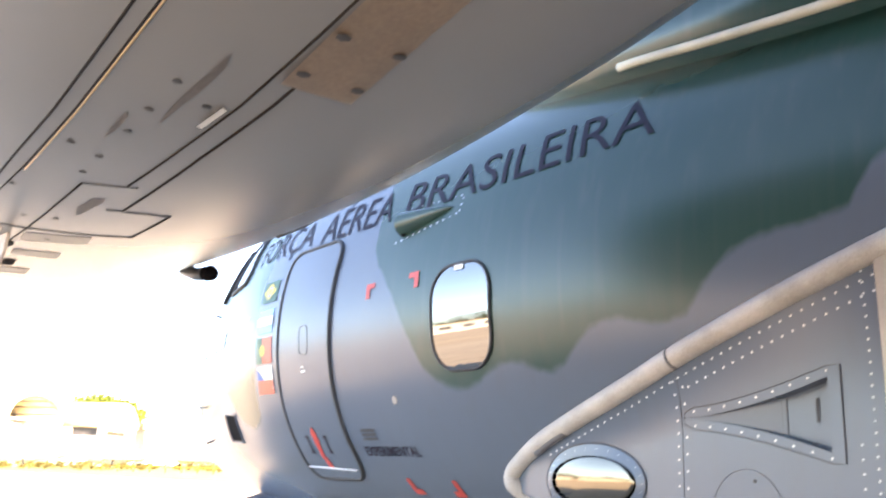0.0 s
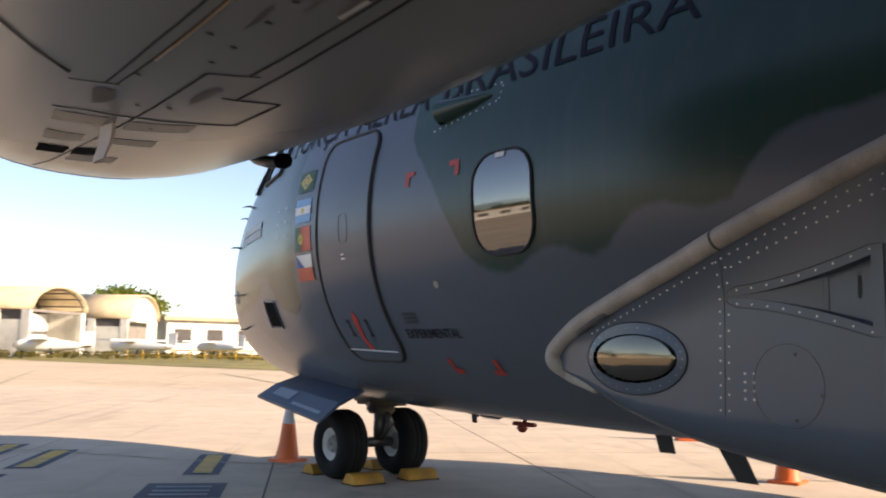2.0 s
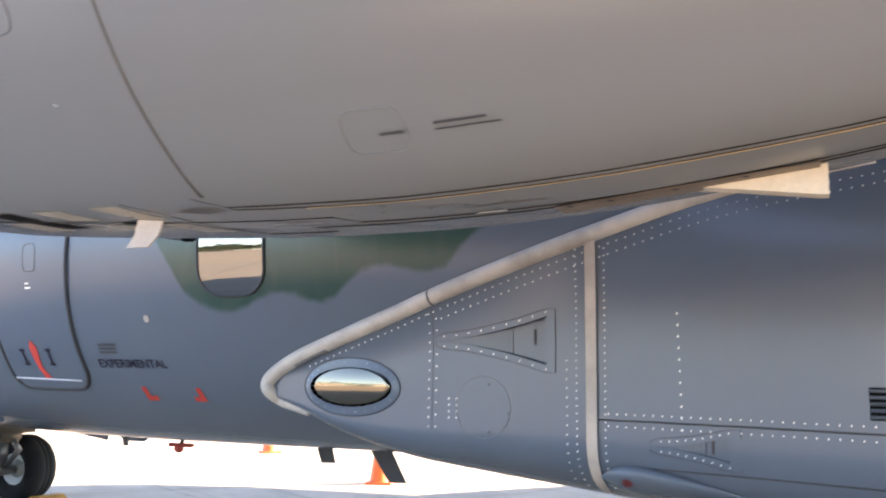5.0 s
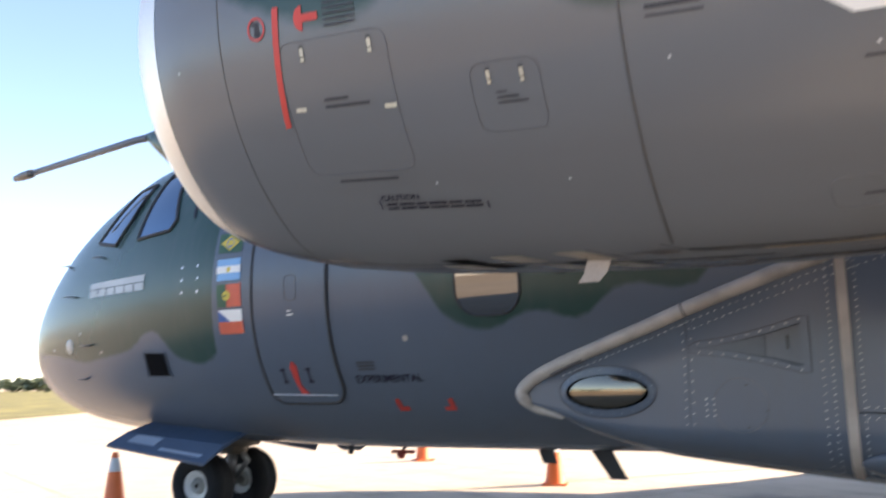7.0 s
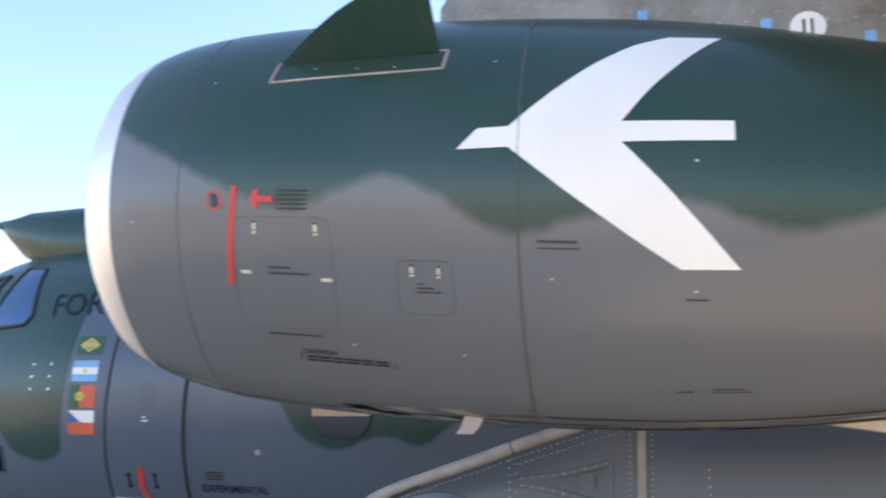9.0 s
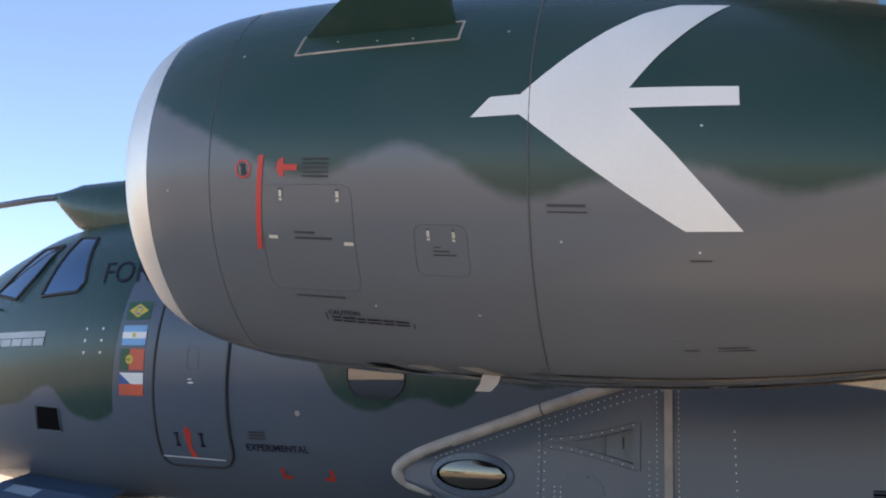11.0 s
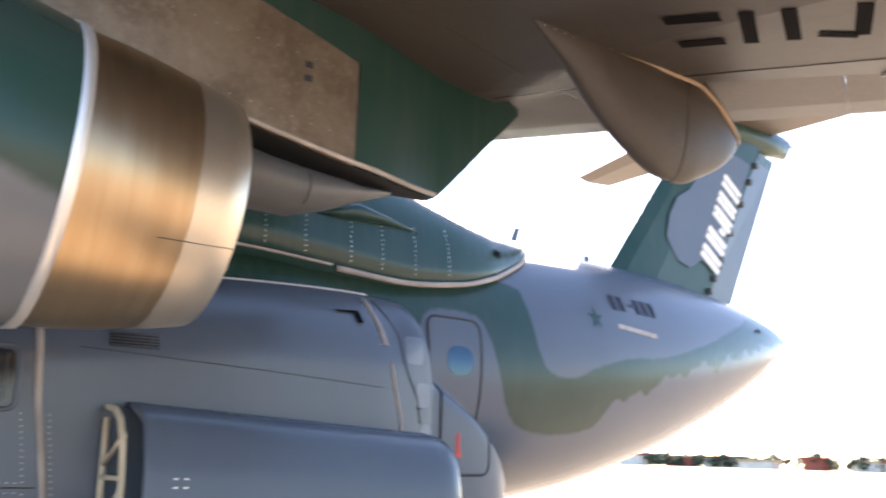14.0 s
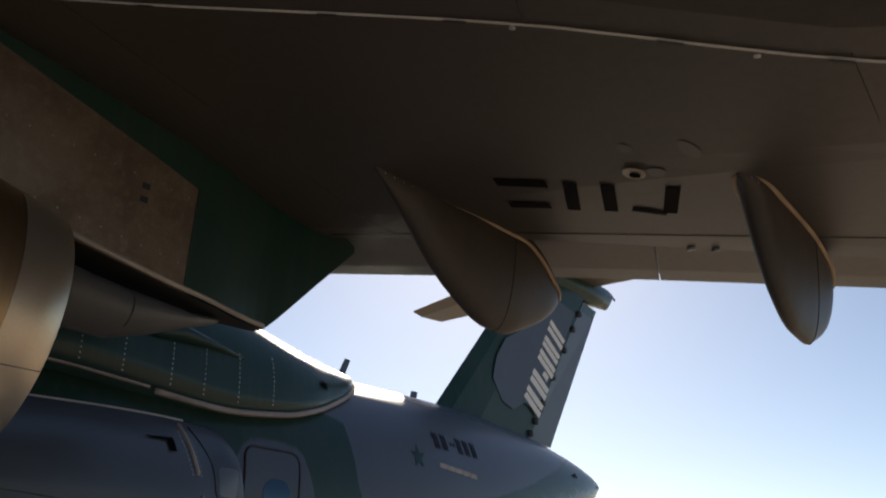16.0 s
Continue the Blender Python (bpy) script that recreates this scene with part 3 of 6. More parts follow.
def flap(y0, y1):
    rings = []
    for y in steps(y0, y1, 8):
        d = abs(y)
        te, z, c = wing_te(d), wing_z(d), flap_chord(d) - 0.02
        ring = [(te - c, y, z + 0.015), (te - c + 0.13, y, z - 0.01), (te - 0.3, y, z + 0.0), (te, y, z + 0.03), (te, y, z + 0.05), (te - 0.5, y, z + 0.16), (te - c, y, z + 0.2)]
        rings.append([(px, py + math.copysign(0.5, -py) * (px - te), pz) for px, py, pz in ring])
    return loft(rings)


flap_grey = plain("grey_flap_paint", (0.088, 0.073, 0.058), 0.45, vary=0.15, scale=2.0)
for y0, y1 in ((-2.3, -7.444), (-7.456, -12.6), (-12.64, -16.8), (2.3, 7.444), (7.456, 12.6), (12.64, 16.8)):
    part("flap", flap(y0, y1), flap_grey, wing, smooth=False)

# flap track fairings: x, top, keel, half width
CANOE = [(15.72, 4.50, 4.47, 0.02), (16.06, 4.45, 4.22, 0.11), (16.34, 4.40, 3.96, 0.16), (16.7, 4.38, 3.735, 0.19), (16.94, 4.37, 3.645, 0.19), (17.14, 4.37, 3.64, 0.19), (17.4, 4.30, 3.74, 0.17), (17.64, 4.17, 3.87, 0.13), (17.78, 4.12, 3.98, 0.08), (17.83, 4.1, 4.03, 0.04)]
SLIM = [(16.46, 4.10, 4.07, 0.03), (16.55, 4.09, 4.03, 0.065), (16.65, 4.08, 3.95, 0.085), (16.75, 4.07, 3.79, 0.095), (16.86, 4.06, 3.60, 0.10), (17.03, 4.06, 3.43, 0.105), (17.25, 4.06, 3.34, 0.11), (17.5, 4.06, 3.335, 0.11), (17.75, 4.05, 3.42, 0.10), (18.02, 4.02, 3.56, 0.085), (18.17, 3.98, 3.72, 0.065), (18.26, 3.94, 3.88, 0.03)]
rust_edge = plain("rusty_beige_edge", (0.42, 0.30, 0.19), 0.6, vary=0.2, scale=14.0)
for table, y, dx, dz in ((CANOE, -6.82, 0.0, 0.0), (SLIM, -9.07, 0.0, 0.0), (SLIM, -12.0, 1.0, -0.22), (CANOE, 6.82, 0.0, 0.0), (SLIM, 9.07, 0.0, 0.0)):
    rings, rim, inner = [], [], []
    for x in steps(table[0][0], table[-1][0], 30):
        top, keel, w = between(table, x)
        mid = y - math.copysign(0.11 * (x - 16.5), y) if table is SLIM else y
        rings.append([(x + dx, mid + w * math.cos(a), top + dz + 0.06 - (top + 0.06 - keel) * abs(math.sin(a)) ** 0.75) for a in [math.pi * i / 20 for i in range(21)]])
        rim.append((x + dx, mid - w - 0.004, top + dz - 0.005))
        inner.append((x + dx, mid + w + 0.004, top + dz - 0.005))
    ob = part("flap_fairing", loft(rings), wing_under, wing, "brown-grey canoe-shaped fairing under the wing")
    part("fairing_edge", tube((inner[6:0:-1] if table is SLIM else []) + rim, 0.017, 6), rust_edge, ob)
    part("fairing_joint", tube([Vector(p) for p in rings[19]], 0.004, 6), seam_dark, ob)
    screws = rivets(bmesh.new(), [(k, 0) for k in range(1, 9)], lambda u, v, o, rim=rim: Vector(rim[u]) + Vector((0, 0.012 - o, -0.03 - 0.004 * u)), 0.006)
    part("rivets", screws, rivet_metal, ob)

# fin, rudder, tailplane
def fin_rings(z0, z1, le0, le1, te0, te1, t):
    rings = []
    for u in steps(0, 1, 12):
        z, le, te = z0 + u * (z1 - z0), le0 + u * (le1 - le0), te0 + u * (te1 - te0)
        c = te - le
        rings.append([(le, 0, z), (le + 0.12 * c, -0.7 * t, z), (le + 0.4 * c, -t, z), (te, -0.75 * t, z), (te, 0.75 * t, z), (le + 0.4 * c, t, z), (le + 0.12 * c, 0.7 * t, z)])
    return rings


fin = part("fin", loft(fin_rings(4.6, 8.25, 23.45, 26.2, 26.25, 28.3, 0.2)), paint_green, plane, "dark green tail fin with a grey patch", smooth=False)
rudder = part("rudder", loft([[(h + 0.02, -0.15, z), (t, -0.01, z), (t, 0.01, z), (h + 0.02, 0.15, z)] for h, t, z in ((26.25, 27.25, 4.75), (28.24, 29.0, 8.12))]), paint_grey, plane, smooth=False)
bm = loft([[(x, w * math.cos(a), z + h * math.sin(a)) for a in [2 * math.pi * i / 20 for i in range(20)]] for x, w, h, z in ((25.9, 0.02, 0.02, 8.4), (26.3, 0.16, 0.16, 8.42), (27.3, 0.26, 0.28, 8.46), (28.6, 0.24, 0.32, 8.5), (29.4, 0.16, 0.26, 8.52), (29.66, 0.05, 0.1, 8.64))])
part("fin_tip_fairing", bm, paint_green, fin)
for sgn in (-1, 1):
    rings = []
    for u in steps(0, 1, 8):
        le, c = 26.6 + 1.15 * u, 2.1 - 1.0 * u
        y = sgn * (0.1 + 4.6 * u)
        rings.append([(le, y, 8.6), (le + 0.3 * c, y, 8.54), (le + c, y, 8.6), (le + c, y, 8.62), (le + 0.3 * c, y, 8.72)])
    part("tailplane", loft(rings), flap_grey, plane, smooth=False)


# ---- fuselage details ----
for words, x0, x1, low, high in (("FOR\u00c7A", 4.38, 5.68, 3.42, 3.78), ("A\u00c9REA", 5.86, 7.0, 3.47, 3.87), ("BRASILEIRA", 7.2, 9.7, 3.47, 3.78)):
    bm = lettering(words, x0, low, x1, high)
    for v in bm.verts:
        v.co.x -= 0.26 * (v.co.y - 3.5)
    part("lettering", laid(bm, on_body, 0.0065), ink, fuselage, "dark grey block lettering")
part("lettering", laid(lettering("EXPERIMENTAL", 6.5, 1.615, 7.25, 1.69, 0.022), on_body, 0.004), ink, fuselage)
part("small_writing", laid(many([rect(6.56, 1.74 + 0.032 * k, 6.76, 1.76 + 0.032 * k) for k in range(3)]), on_body, 0.006), faded_ink, fuselage)
part("nose_marking", laid(many([rect(2.34 + 0.215 * k, 2.735, 2.535 + 0.215 * k, 2.825) for k in range(6)] + [rect(2.33, 2.835, 3.62, 2.915)]), on_body, 0.006), plain("pale_grey_marking", (0.42, 0.45, 0.46), 0.5), fuselage)

bm = bmesh.new()
spots = [(u, v) for u in (4.34, 4.61) for v in (2.64, 2.78, 2.92)] + [(1.25, 2.12), (2.6, 2.05), (2.1, 2.3)]
part("rivets", rivets(bm, spots, on_body, 0.018), rivet_metal, fuselage)

# cabin window
pts = rounded(7.77, 2.2, 8.41, 2.93, 0.22, 8)
window = part("cabin_window", laid(poly(pts), on_body, 0.006, 0.1), pane_mirror, plane, "rounded mirror-coated cabin window")
part("window_frame", seam(pts, on_body, 0.012, 0.006, closed=True), seam_dark, window, "dark window seal")
part("window_tag", laid(poly(rect(8.03, 2.885, 8.13, 2.92)), on_body, 0.014), white_paint, window)

# crew door
pts = rounded(5.44, 1.42, 6.38, 3.43, 0.17, 6)
pts = [(u - (0.10 * ((2.4 - v) / 1.0) ** 2 if v < 2.4 else 0.0), v) for u, v in pts]
door_grey = camo("crew_door_grey", 0.0, 30.0, NO_GREEN)
crew_door = part("crew_door", laid(poly(pts), on_body, 0.012, 0.12), door_grey, plane, "closed grey crew door with rounded corners")
part("door_seal", seam(pts, on_body, 0.02, 0.006, closed=True), seam_dark, crew_door, "black rubber door seal")
part("handle_recess", seam(rounded(5.84, 2.46, 5.99, 2.71, 0.05), on_body, 0.0035, 0.012, closed=True), cowl_joint, crew_door)
part("rescue_arrow", laid(poly([(5.79, 1.86), (5.84, 1.80), (5.81, 1.62), (5.86, 1.52), (5.78, 1.52), (5.76, 1.62), (5.75, 1.80)]), on_body, 0.018), red_paint, crew_door, "red rescue marking")
for u in (5.63, 5.95):
    part("door_mark", laid(many([rect(u, 1.64, u + 0.025, 1.78), rect(u - 0.02, 1.76, u + 0.045, 1.785), rect(u - 0.02, 1.635, u + 0.045, 1.66)]), on_body, 0.018), ink, crew_door)
part("door_sill", seam([(5.37, 1.52), (6.2, 1.50)], on_body, 0.008, 0.014), rivet_metal, crew_door)
part("dust_mark", laid(many([rect(5.86, 2.31, 5.93, 2.325), rect(5.86, 2.35, 5.91, 2.36)]), on_body, 0.018), white_paint, crew_door)


# flags beside the door
def flag(v0, v1, fields):
    base = part("flag", laid(poly(rect(4.93, v0, 5.26, v1)), on_body, 0.006), fields[0], fuselage, fields[1])
    for name, points, m in fields[2:]:
        part(name, laid(poly([(4.93 + 0.33 * a, v0 + (v1 - v0) * b) for a, b in points]), on_body, 0.010), m, base)


flag(3.02, 3.23, (flag_green, "green flag with a yellow diamond", ("diamond", [(0.1, 0.5), (0.5, 0.1), (0.9, 0.5), (0.5, 0.9)], flag_yellow), ("disc", ellipse(0.5, 0.5, 0.16, 0.24, 14), flag_navy)))
flag(2.72, 2.95, (flag_blue, "light blue and white striped flag", ("stripe", rect(0, 0.34, 1, 0.67), white_paint), ("disc", ellipse(0.5, 0.5, 0.08, 0.12, 12), flag_yellow)))
flag(2.44, 2.68, (flag_red, "red and green flag", ("stripe", rect(0, 0, 0.4, 1), flag_green), ("disc", ellipse(0.4, 0.5, 0.16, 0.22, 14), flag_yellow)))
flag(2.16, 2.41, (white_paint, "white and red flag with a blue triangle", ("stripe", rect(0, 0, 1, 0.5), flag_red), ("triangle", [(0, 0), (0.5, 0.5), (0, 1)], flag_navy)))

# red corner marks
for u, v, fu, fv in ((6.9, 2.94, 1, -1), (7.6, 2.95, -1, -1), (6.84, 1.33, 1, 1), (7.48, 1.33, -1, 1)):
    part("corner_mark", laid(many([rect(min(u, u + fu * 0.12), min(v, v + fv * 0.04), max(u, u + fu * 0.12), max(v, v + fv * 0.04)), rect(min(u, u + fu * 0.05), min(v + fv * 0.04, v + fv * 0.12), max(u, u + fu * 0.05), max(v + fv * 0.04, v + fv * 0.12))]), on_body, 0.006), red_paint, fuselage)

# side air scoop: a half-round pod open to the front
rings = []
for u in steps(0, 1, 12):
    x = 7.27 + 0.58 * u
    r = 0.10 * (1 - u) ** 0.7 + 0.004
    rings.append([skin(x, 3.375 + 0.035 * u + r * math.cos(a) * 0.95, r * 1.1 * math.sin(a))[0] for a in [math.pi * i / 10 for i in range(11)]])
scoop = part("side_scoop", loft(rings, closed=False, caps=False), paint_green, plane, "small green half-round air scoop")
part("scoop_mouth", loft([rings[0], [p + Vector((0.05, 0.02, 0)) for p in rings[0]]], closed=False), cavity, scoop)
part("scoop_floor", laid(poly([(7.27, 3.28), (7.85, 3.40), (7.29, 3.46)]), on_body, 0.01), cavity, scoop)
part("rivets", rivets(bmesh.new(), row(7.2, 3.52, 7.92, 3.49, 0.07) + row(7.2, 3.24, 7.92, 3.34, 0.07) + row(7.95, 3.36, 7.95, 3.46, 0.05), on_body, 0.01), rivet_metal, scoop)

# nose vent, round cap, probes
part("nose_vent", laid(poly([(3.56, 2.01), (3.91, 1.99), (3.9, 1.74), (3.53, 1.75)]), on_body, 0.008), cavity, fuselage, "black rectangular nose vent")
part("vent_frame", seam([(3.53, 2.03), (3.94, 2.01), (3.93, 1.72), (3.5, 1.73)], on_body, 0.008, 0.006, closed=True), paint_grey, fuselage)
part("round_cap", laid(poly(ellipse(7.18, 2.03, 0.03, 0.03, 14)), on_body, 0.008), strap_beige, fuselage)
for u, v in ((1.88, 2.785), (2.55, 3.23), (1.42, 3.24), (2.4, 2.15), (2.12, 1.75)):
    p, nrm = skin(u, v)
    part("air_data_probe", tube([p, p + nrm * 0.045, p + nrm * 0.05 + Vector((-0.05, -0.01, 0)), p + nrm * 0.045 + Vector((-0.13, -0.03, 0))], [0.015, 0.012, 0.01, 0.005], 8), strut_metal, plane)

p, nrm = skin(1.78, 2.15)
side = nrm.cross(Vector((0, 0, 1))).normalized()
up = side.cross(nrm)
dome = [[p + nrm * (0.045 * math.cos(b) - 0.01) + (side * math.cos(a) * 0.9 + up * math.sin(a)) * 0.1 * max(0.02, math.sin(b)) for a in [2 * math.pi * i / 20 for i in range(20)]] for b in [math.pi / 2 * k / 6 for k in range(7)]]
part("nose_light", loft(dome), plain("frosted_lamp_cover", (0.62, 0.56, 0.48), 0.3, vary=0.05), plane, "pale round light cover on the nose")
# windscreen panes
for points in ([(3.33, 3.37), (3.98, 3.4), (4.06, 3.52), (3.78, 4.2), (3.42, 4.24)], [(2.27, 3.46), (2.8, 3.36), (3.03, 3.7), (3.16, 4.14), (2.75, 4.12)]):
    pane = part("windscreen_pane", laid(poly(points), on_body, 0.008, 0.1), pane_blue, plane, "blue-tinted cockpit window pane")
    part("pane_frame", seam(points, on_body, 0.022, 0.006, closed=True), seam_dark, pane)
part("wiper", seam([(2.84, 3.33), (3.04, 3.62), (3.14, 3.95)], on_body, 0.014, 0.03), seam_dark, plane)

# refuelling probe over the cockpit
probe = part("refuelling_probe", tube([(3.0, -0.5, 4.98), (2.5, -0.5, 5.0), (2.2, -0.52, 4.985), (0.25, -0.6, 4.75)], [0.06, 0.055, 0.05, 0.045], 12), paint_grey, plane, "long thin grey refuelling probe")
part("probe_tip", tube([(0.25, -0.6, 4.75), (0.18, -0.6, 4.742), (0.05, -0.6, 4.73), (-0.12, -0.6, 4.71)], [0.06, 0.065, 0.065, 0.045], 12), strut_metal, probe)
part("probe_fairing", loft([[(x, -0.5 + w * math.cos(a), zc + h * math.sin(a)) for a in [2 * math.pi * i / 20 for i in range(20)]] for x, w, h, zc in ((2.42, 0.06, 0.06, 5.0), (2.6, 0.12, 0.15, 4.93), (2.9, 0.2, 0.32, 4.84), (3.7, 0.34, 0.5, 4.7), (4.6, 0.4, 0.5, 4.7), (6.0, 0.3, 0.32, 4.7), (7.0, 0.08, 0.08, 4.72))]), paint_green, probe)

# belly blades and beacon
def blade(x0, x1, z0, z1, sweep, y=0.0, m=None):
    t = 0.02
    return loft([[(a, y - w, z), (a - 0.02, y, z), (a, y + w, z), (b, y + w * 0.4, z), (b, y - w * 0.4, z)] for a, b, z, w in ((x0, x1, z0, t), (x0 + sweep, x1 + sweep * 0.8, z1, t * 0.7))])


for x0, x1, z1, sw in ((7.76, 7.92, 0.70, 0.07), (8.34, 8.56, 0.55, 0.24), (5.3, 5.36, 0.76, 0.02)):
    part("belly_antenna", blade(x0, x1, 0.90, z1, sw), seam_dark, plane, "dark blade antenna under the belly", smooth=False)
bm = turned([(0.02, 0.0), (0.05, -0.01), (0.055, -0.05), (0.03, -0.08), (0.0, -0.085)], 16, Matrix.Translation((5.98, 0.1, 0.79)))
beacon = part("belly_beacon", add_box(bm, (5.86, 0.06, 0.77), (6.16, 0.14, 0.81), bevel=0.01), plain("red_beacon", (0.28, 0.03, 0.02), 0.4), plane, "dark red lamp under the belly")
part("beacon_stem", tube([(6.0, 0.1, 0.79), (6.06, 0.1, 0.9)], 0.02), seam_dark, beacon)
part("belly_pod", loft([[(x, 0.5 + w * math.cos(a), 0.9 + h * math.sin(a)) for a in [2 * math.pi * i / 12 for i in range(12)]] for x, w, h in ((4.7, 0.03, 0.03), (4.9, 0.12, 0.14), (5.15, 0.12, 0.14), (5.3, 0.03, 0.05))]), paint_grey, plane)

# rear: side door, marks
def on_rear(u, v, off):
    """The fuselage side where the wheel fairing does not cover it."""
    a, b = skin(u, v, off)[0], on_spon(u, v, off)
    return b if v < between(SPON, u)[0] and b.y < a.y else a


pts = rounded(18.42, 1.44, 19.25, 3.34, 0.14, 6)
rear_door = part("side_door", laid(poly(pts), on_rear, 0.01, 0.07), door_grey, plane, "closed grey rear side door")
part("door_seal", seam(pts, on_rear, 0.016, 0.008, closed=True, step=0.04), seam_dark, rear_door)
pts = rounded(18.70, 2.63, 19.11, 2.99, 0.16, 6)
part("door_window", laid(poly(pts), on_rear, 0.016), mirror_pane("dark_blue_door_glass", (0.05, 0.075, 0.10), 0.12), rear_door, "small rounded dark blue door window")
part("warning_mark", laid(poly([(18.62, 1.64), (18.76, 1.64), (18.73, 1.72), (18.71, 1.92), (18.67, 1.92), (18.66, 1.72)]), on_rear, 0.016), red_paint, rear_door)
marks = [rect(22.1 + 0.2 * k, 3.87, 22.22 + 0.2 * k, 4.12) for k in (0, 1, 3, 4, 5)] + [rect(22.52, 3.97, 22.64, 4.02)]
for r in marks:
    for p in (rect(r[0][0], r[0][1], r[0][0] + 0.045, r[2][1]), rect(r[1][0] - 0.045, r[0][1], r[1][0], r[2][1])):
        part("registration_bar", laid(poly(p), on_body, 0.008), ink, fuselage, "dark bar of the registration")
part("marking_strip", laid(many([rect(22.1 + 0.2 * k, 3.57 - 0.012 * k, 22.29 + 0.2 * k, 3.645 - 0.012 * k) for k in range(5)]), on_body, 0.008), strap_beige, fuselage)
star = [(21.6 + (0.17 if k % 2 == 0 else 0.065) * math.sin(math.pi * k / 5), 3.67 + (0.2 if k % 2 == 0 else 0.075) * math.cos(math.pi * k / 5)) for k in range(10)]
part("star_emblem", laid(poly(star), on_body, 0.008), paint_green, fuselage, "green star emblem")
for u, v in ((26.9, 4.12), (28.5, 4.1)):
    part("tail_vent", laid(poly([(u, v), (u + 0.25, v - 0.04), (u + 0.2, v + 0.06)]), on_body, 0.02), cavity, fuselage)
for x, z0, z1, sw in ((21.35, 4.9, 5.34, 0.2), (23.1, 4.95, 5.12, 0.04)):
    part("dorsal_antenna", blade(x, x + 0.14, z0, z1, sw), paint_grey, plane, smooth=False)

# ---- sponson details ----
def rim_path(x0, x1, k, rise=0.0):
    return [on_spon(x, between(SPON, x)[0] - 0.012 + rise, -0.015) for x in steps(x0, x1, k)]


low = [on_spon(x, between(SPON, x)[1] + 0.12 * (between(SPON, x)[0] - between(SPON, x)[1]), 0.01) for x in (8.64, 8.52, 8.42, 8.34)]
nose = [on_spon(8.28, 1.44, 0.02), on_spon(8.26, 1.50, 0.02), on_spon(8.30, 1.55, 0.02)]
line = low + nose + rim_path(8.38, 8.8, 3)
for _ in range(3):
    line = [line[0]] + [q for a, b in zip(line, line[1:]) for q in (a * 0.75 + b * 0.25, a * 0.25 + b * 0.75)] + [line[-1]]
line += rim_path(8.9, 12.8, 42)
part("leading_edge", tube(line, [0.02 + 0.036 * min(1.0, k / 22) + 0.006 * min(1.0, max(0.0, k - 22) / 40) for k in range(len(line))], 12), rub_grey, sponson, "worn grey-beige rounded edge strip")
part("edge_joint", tube(rim_path(9.822, 9.838, 2), 0.0645, 12), cowl_joint, sponson)
part("edge_patch", seam([(8.58, 1.655), (8.66, 1.69), (8.78, 1.74), (8.9, 1.775)], on_spon, 0.028, 0.02), plain("dark_grey_patch", (0.14, 0.13, 0.13), 0.6), sponson)
part("top_edge", tube(rim_path(12.8, 17.55, 30), 0.02, 8), plain("pale_edge_strip", (0.52, 0.5, 0.48), 0.5), sponson)
part("strap", laid(poly(rect(11.0, 0.74, 11.075, 2.56)), on_spon, 0.02, 0.1), strap_beige, sponson, "beige sealing strip")
pts = [(13.86, 2.9), (13.87, 2.3), (13.9, 2.0), (13.97, 1.6), (14.03, 1.2), (14.05, 0.85)]
part("strap", tube(path_on(pts, on_spon, 0.005), 0.032, 6), strap_beige, sponson)
part("strap", tube(path_on([(17.44, 3.40), (17.47, 3.1), (17.5, 2.84)], on_spon, 0.003), 0.026, 6), strap_beige, sponson)
part("strap", tube(path_on([(17.56, 2.64), (17.62, 2.4), (17.72, 2.1), (17.76, 1.8)], on_spon, 0.003), 0.018, 6), strap_beige, sponson)
part("panel_seam", seam([(11.08, 1.315), (13.95, 1.3)], on_spon, 0.006, 0.001), seam_dark, sponson)
part("panel_seam", seam([(14.2, 2.5), (17.45, 2.36)], on_spon, 0.004, 0.001), seam_dark, sponson)
part("panel_seam", seam([(11.2, 1.02), (13.3, 1.0)], on_spon, 0.005, 0.002), seam_dark, sponson)
part("panel_seam", seam([(9.83, 2.07), (9.82, 1.2), (9.79, 0.98)], on_spon, 0.002, 0.0005), faded_ink, sponson)
bm = bmesh.new()
for off in (0.10, 0.17):
    spots = []
    for x in steps(8.7, 12.9, int(4.2 / 0.06)):
        if off == 0.10 or x > 9.85:
            spots.append((x, between(SPON, x)[0] - off - 0.02))
    rivets(bm, spots, on_spon, 0.007)
rivets(bm, row(9.80, 2.03, 9.79, 1.22, 0.065) + row(9.86, 2.0, 9.85, 1.22, 0.085), on_spon, 0.007)
rivets(bm, row(10.93, 2.45, 10.93, 0.85, 0.05) + row(11.13, 2.45, 11.13, 0.85, 0.05) + row(10.86, 1.7, 10.86, 0.9, 0.06), on_spon, 0.0065)
rivets(bm, row(11.15, 1.355, 13.8, 1.34, 0.06) + row(11.15, 1.275, 13.8, 1.26, 0.06), on_spon, 0.0065)
rivets(bm, row(13.78, 1.9, 13.9, 1.0, 0.05) + row(14.0, 1.9, 14.12, 1.0, 0.05) + row(17.38, 3.3, 17.43, 2.84, 0.05) + row(17.51, 3.3, 17.56, 2.84, 0.05), on_spon, 0.007)
rivets(bm, [(u, v) for u in (9.96, 10.02) for v in (1.29, 1.335, 1.38, 1.425)] + row(11.62, 2.0, 11.64, 1.2, 0.07), on_spon, 0.0085)
part("rivets", bm, rivet_metal, sponson, "rows of bright rivets")
part("round_hatch", seam(ellipse(10.23, 1.37, 0.215, 0.215, 30), on_spon, 0.0022, 0.001, closed=True), plain("faint_hatch_line", (0.13, 0.135, 0.145), 0.6), sponson)
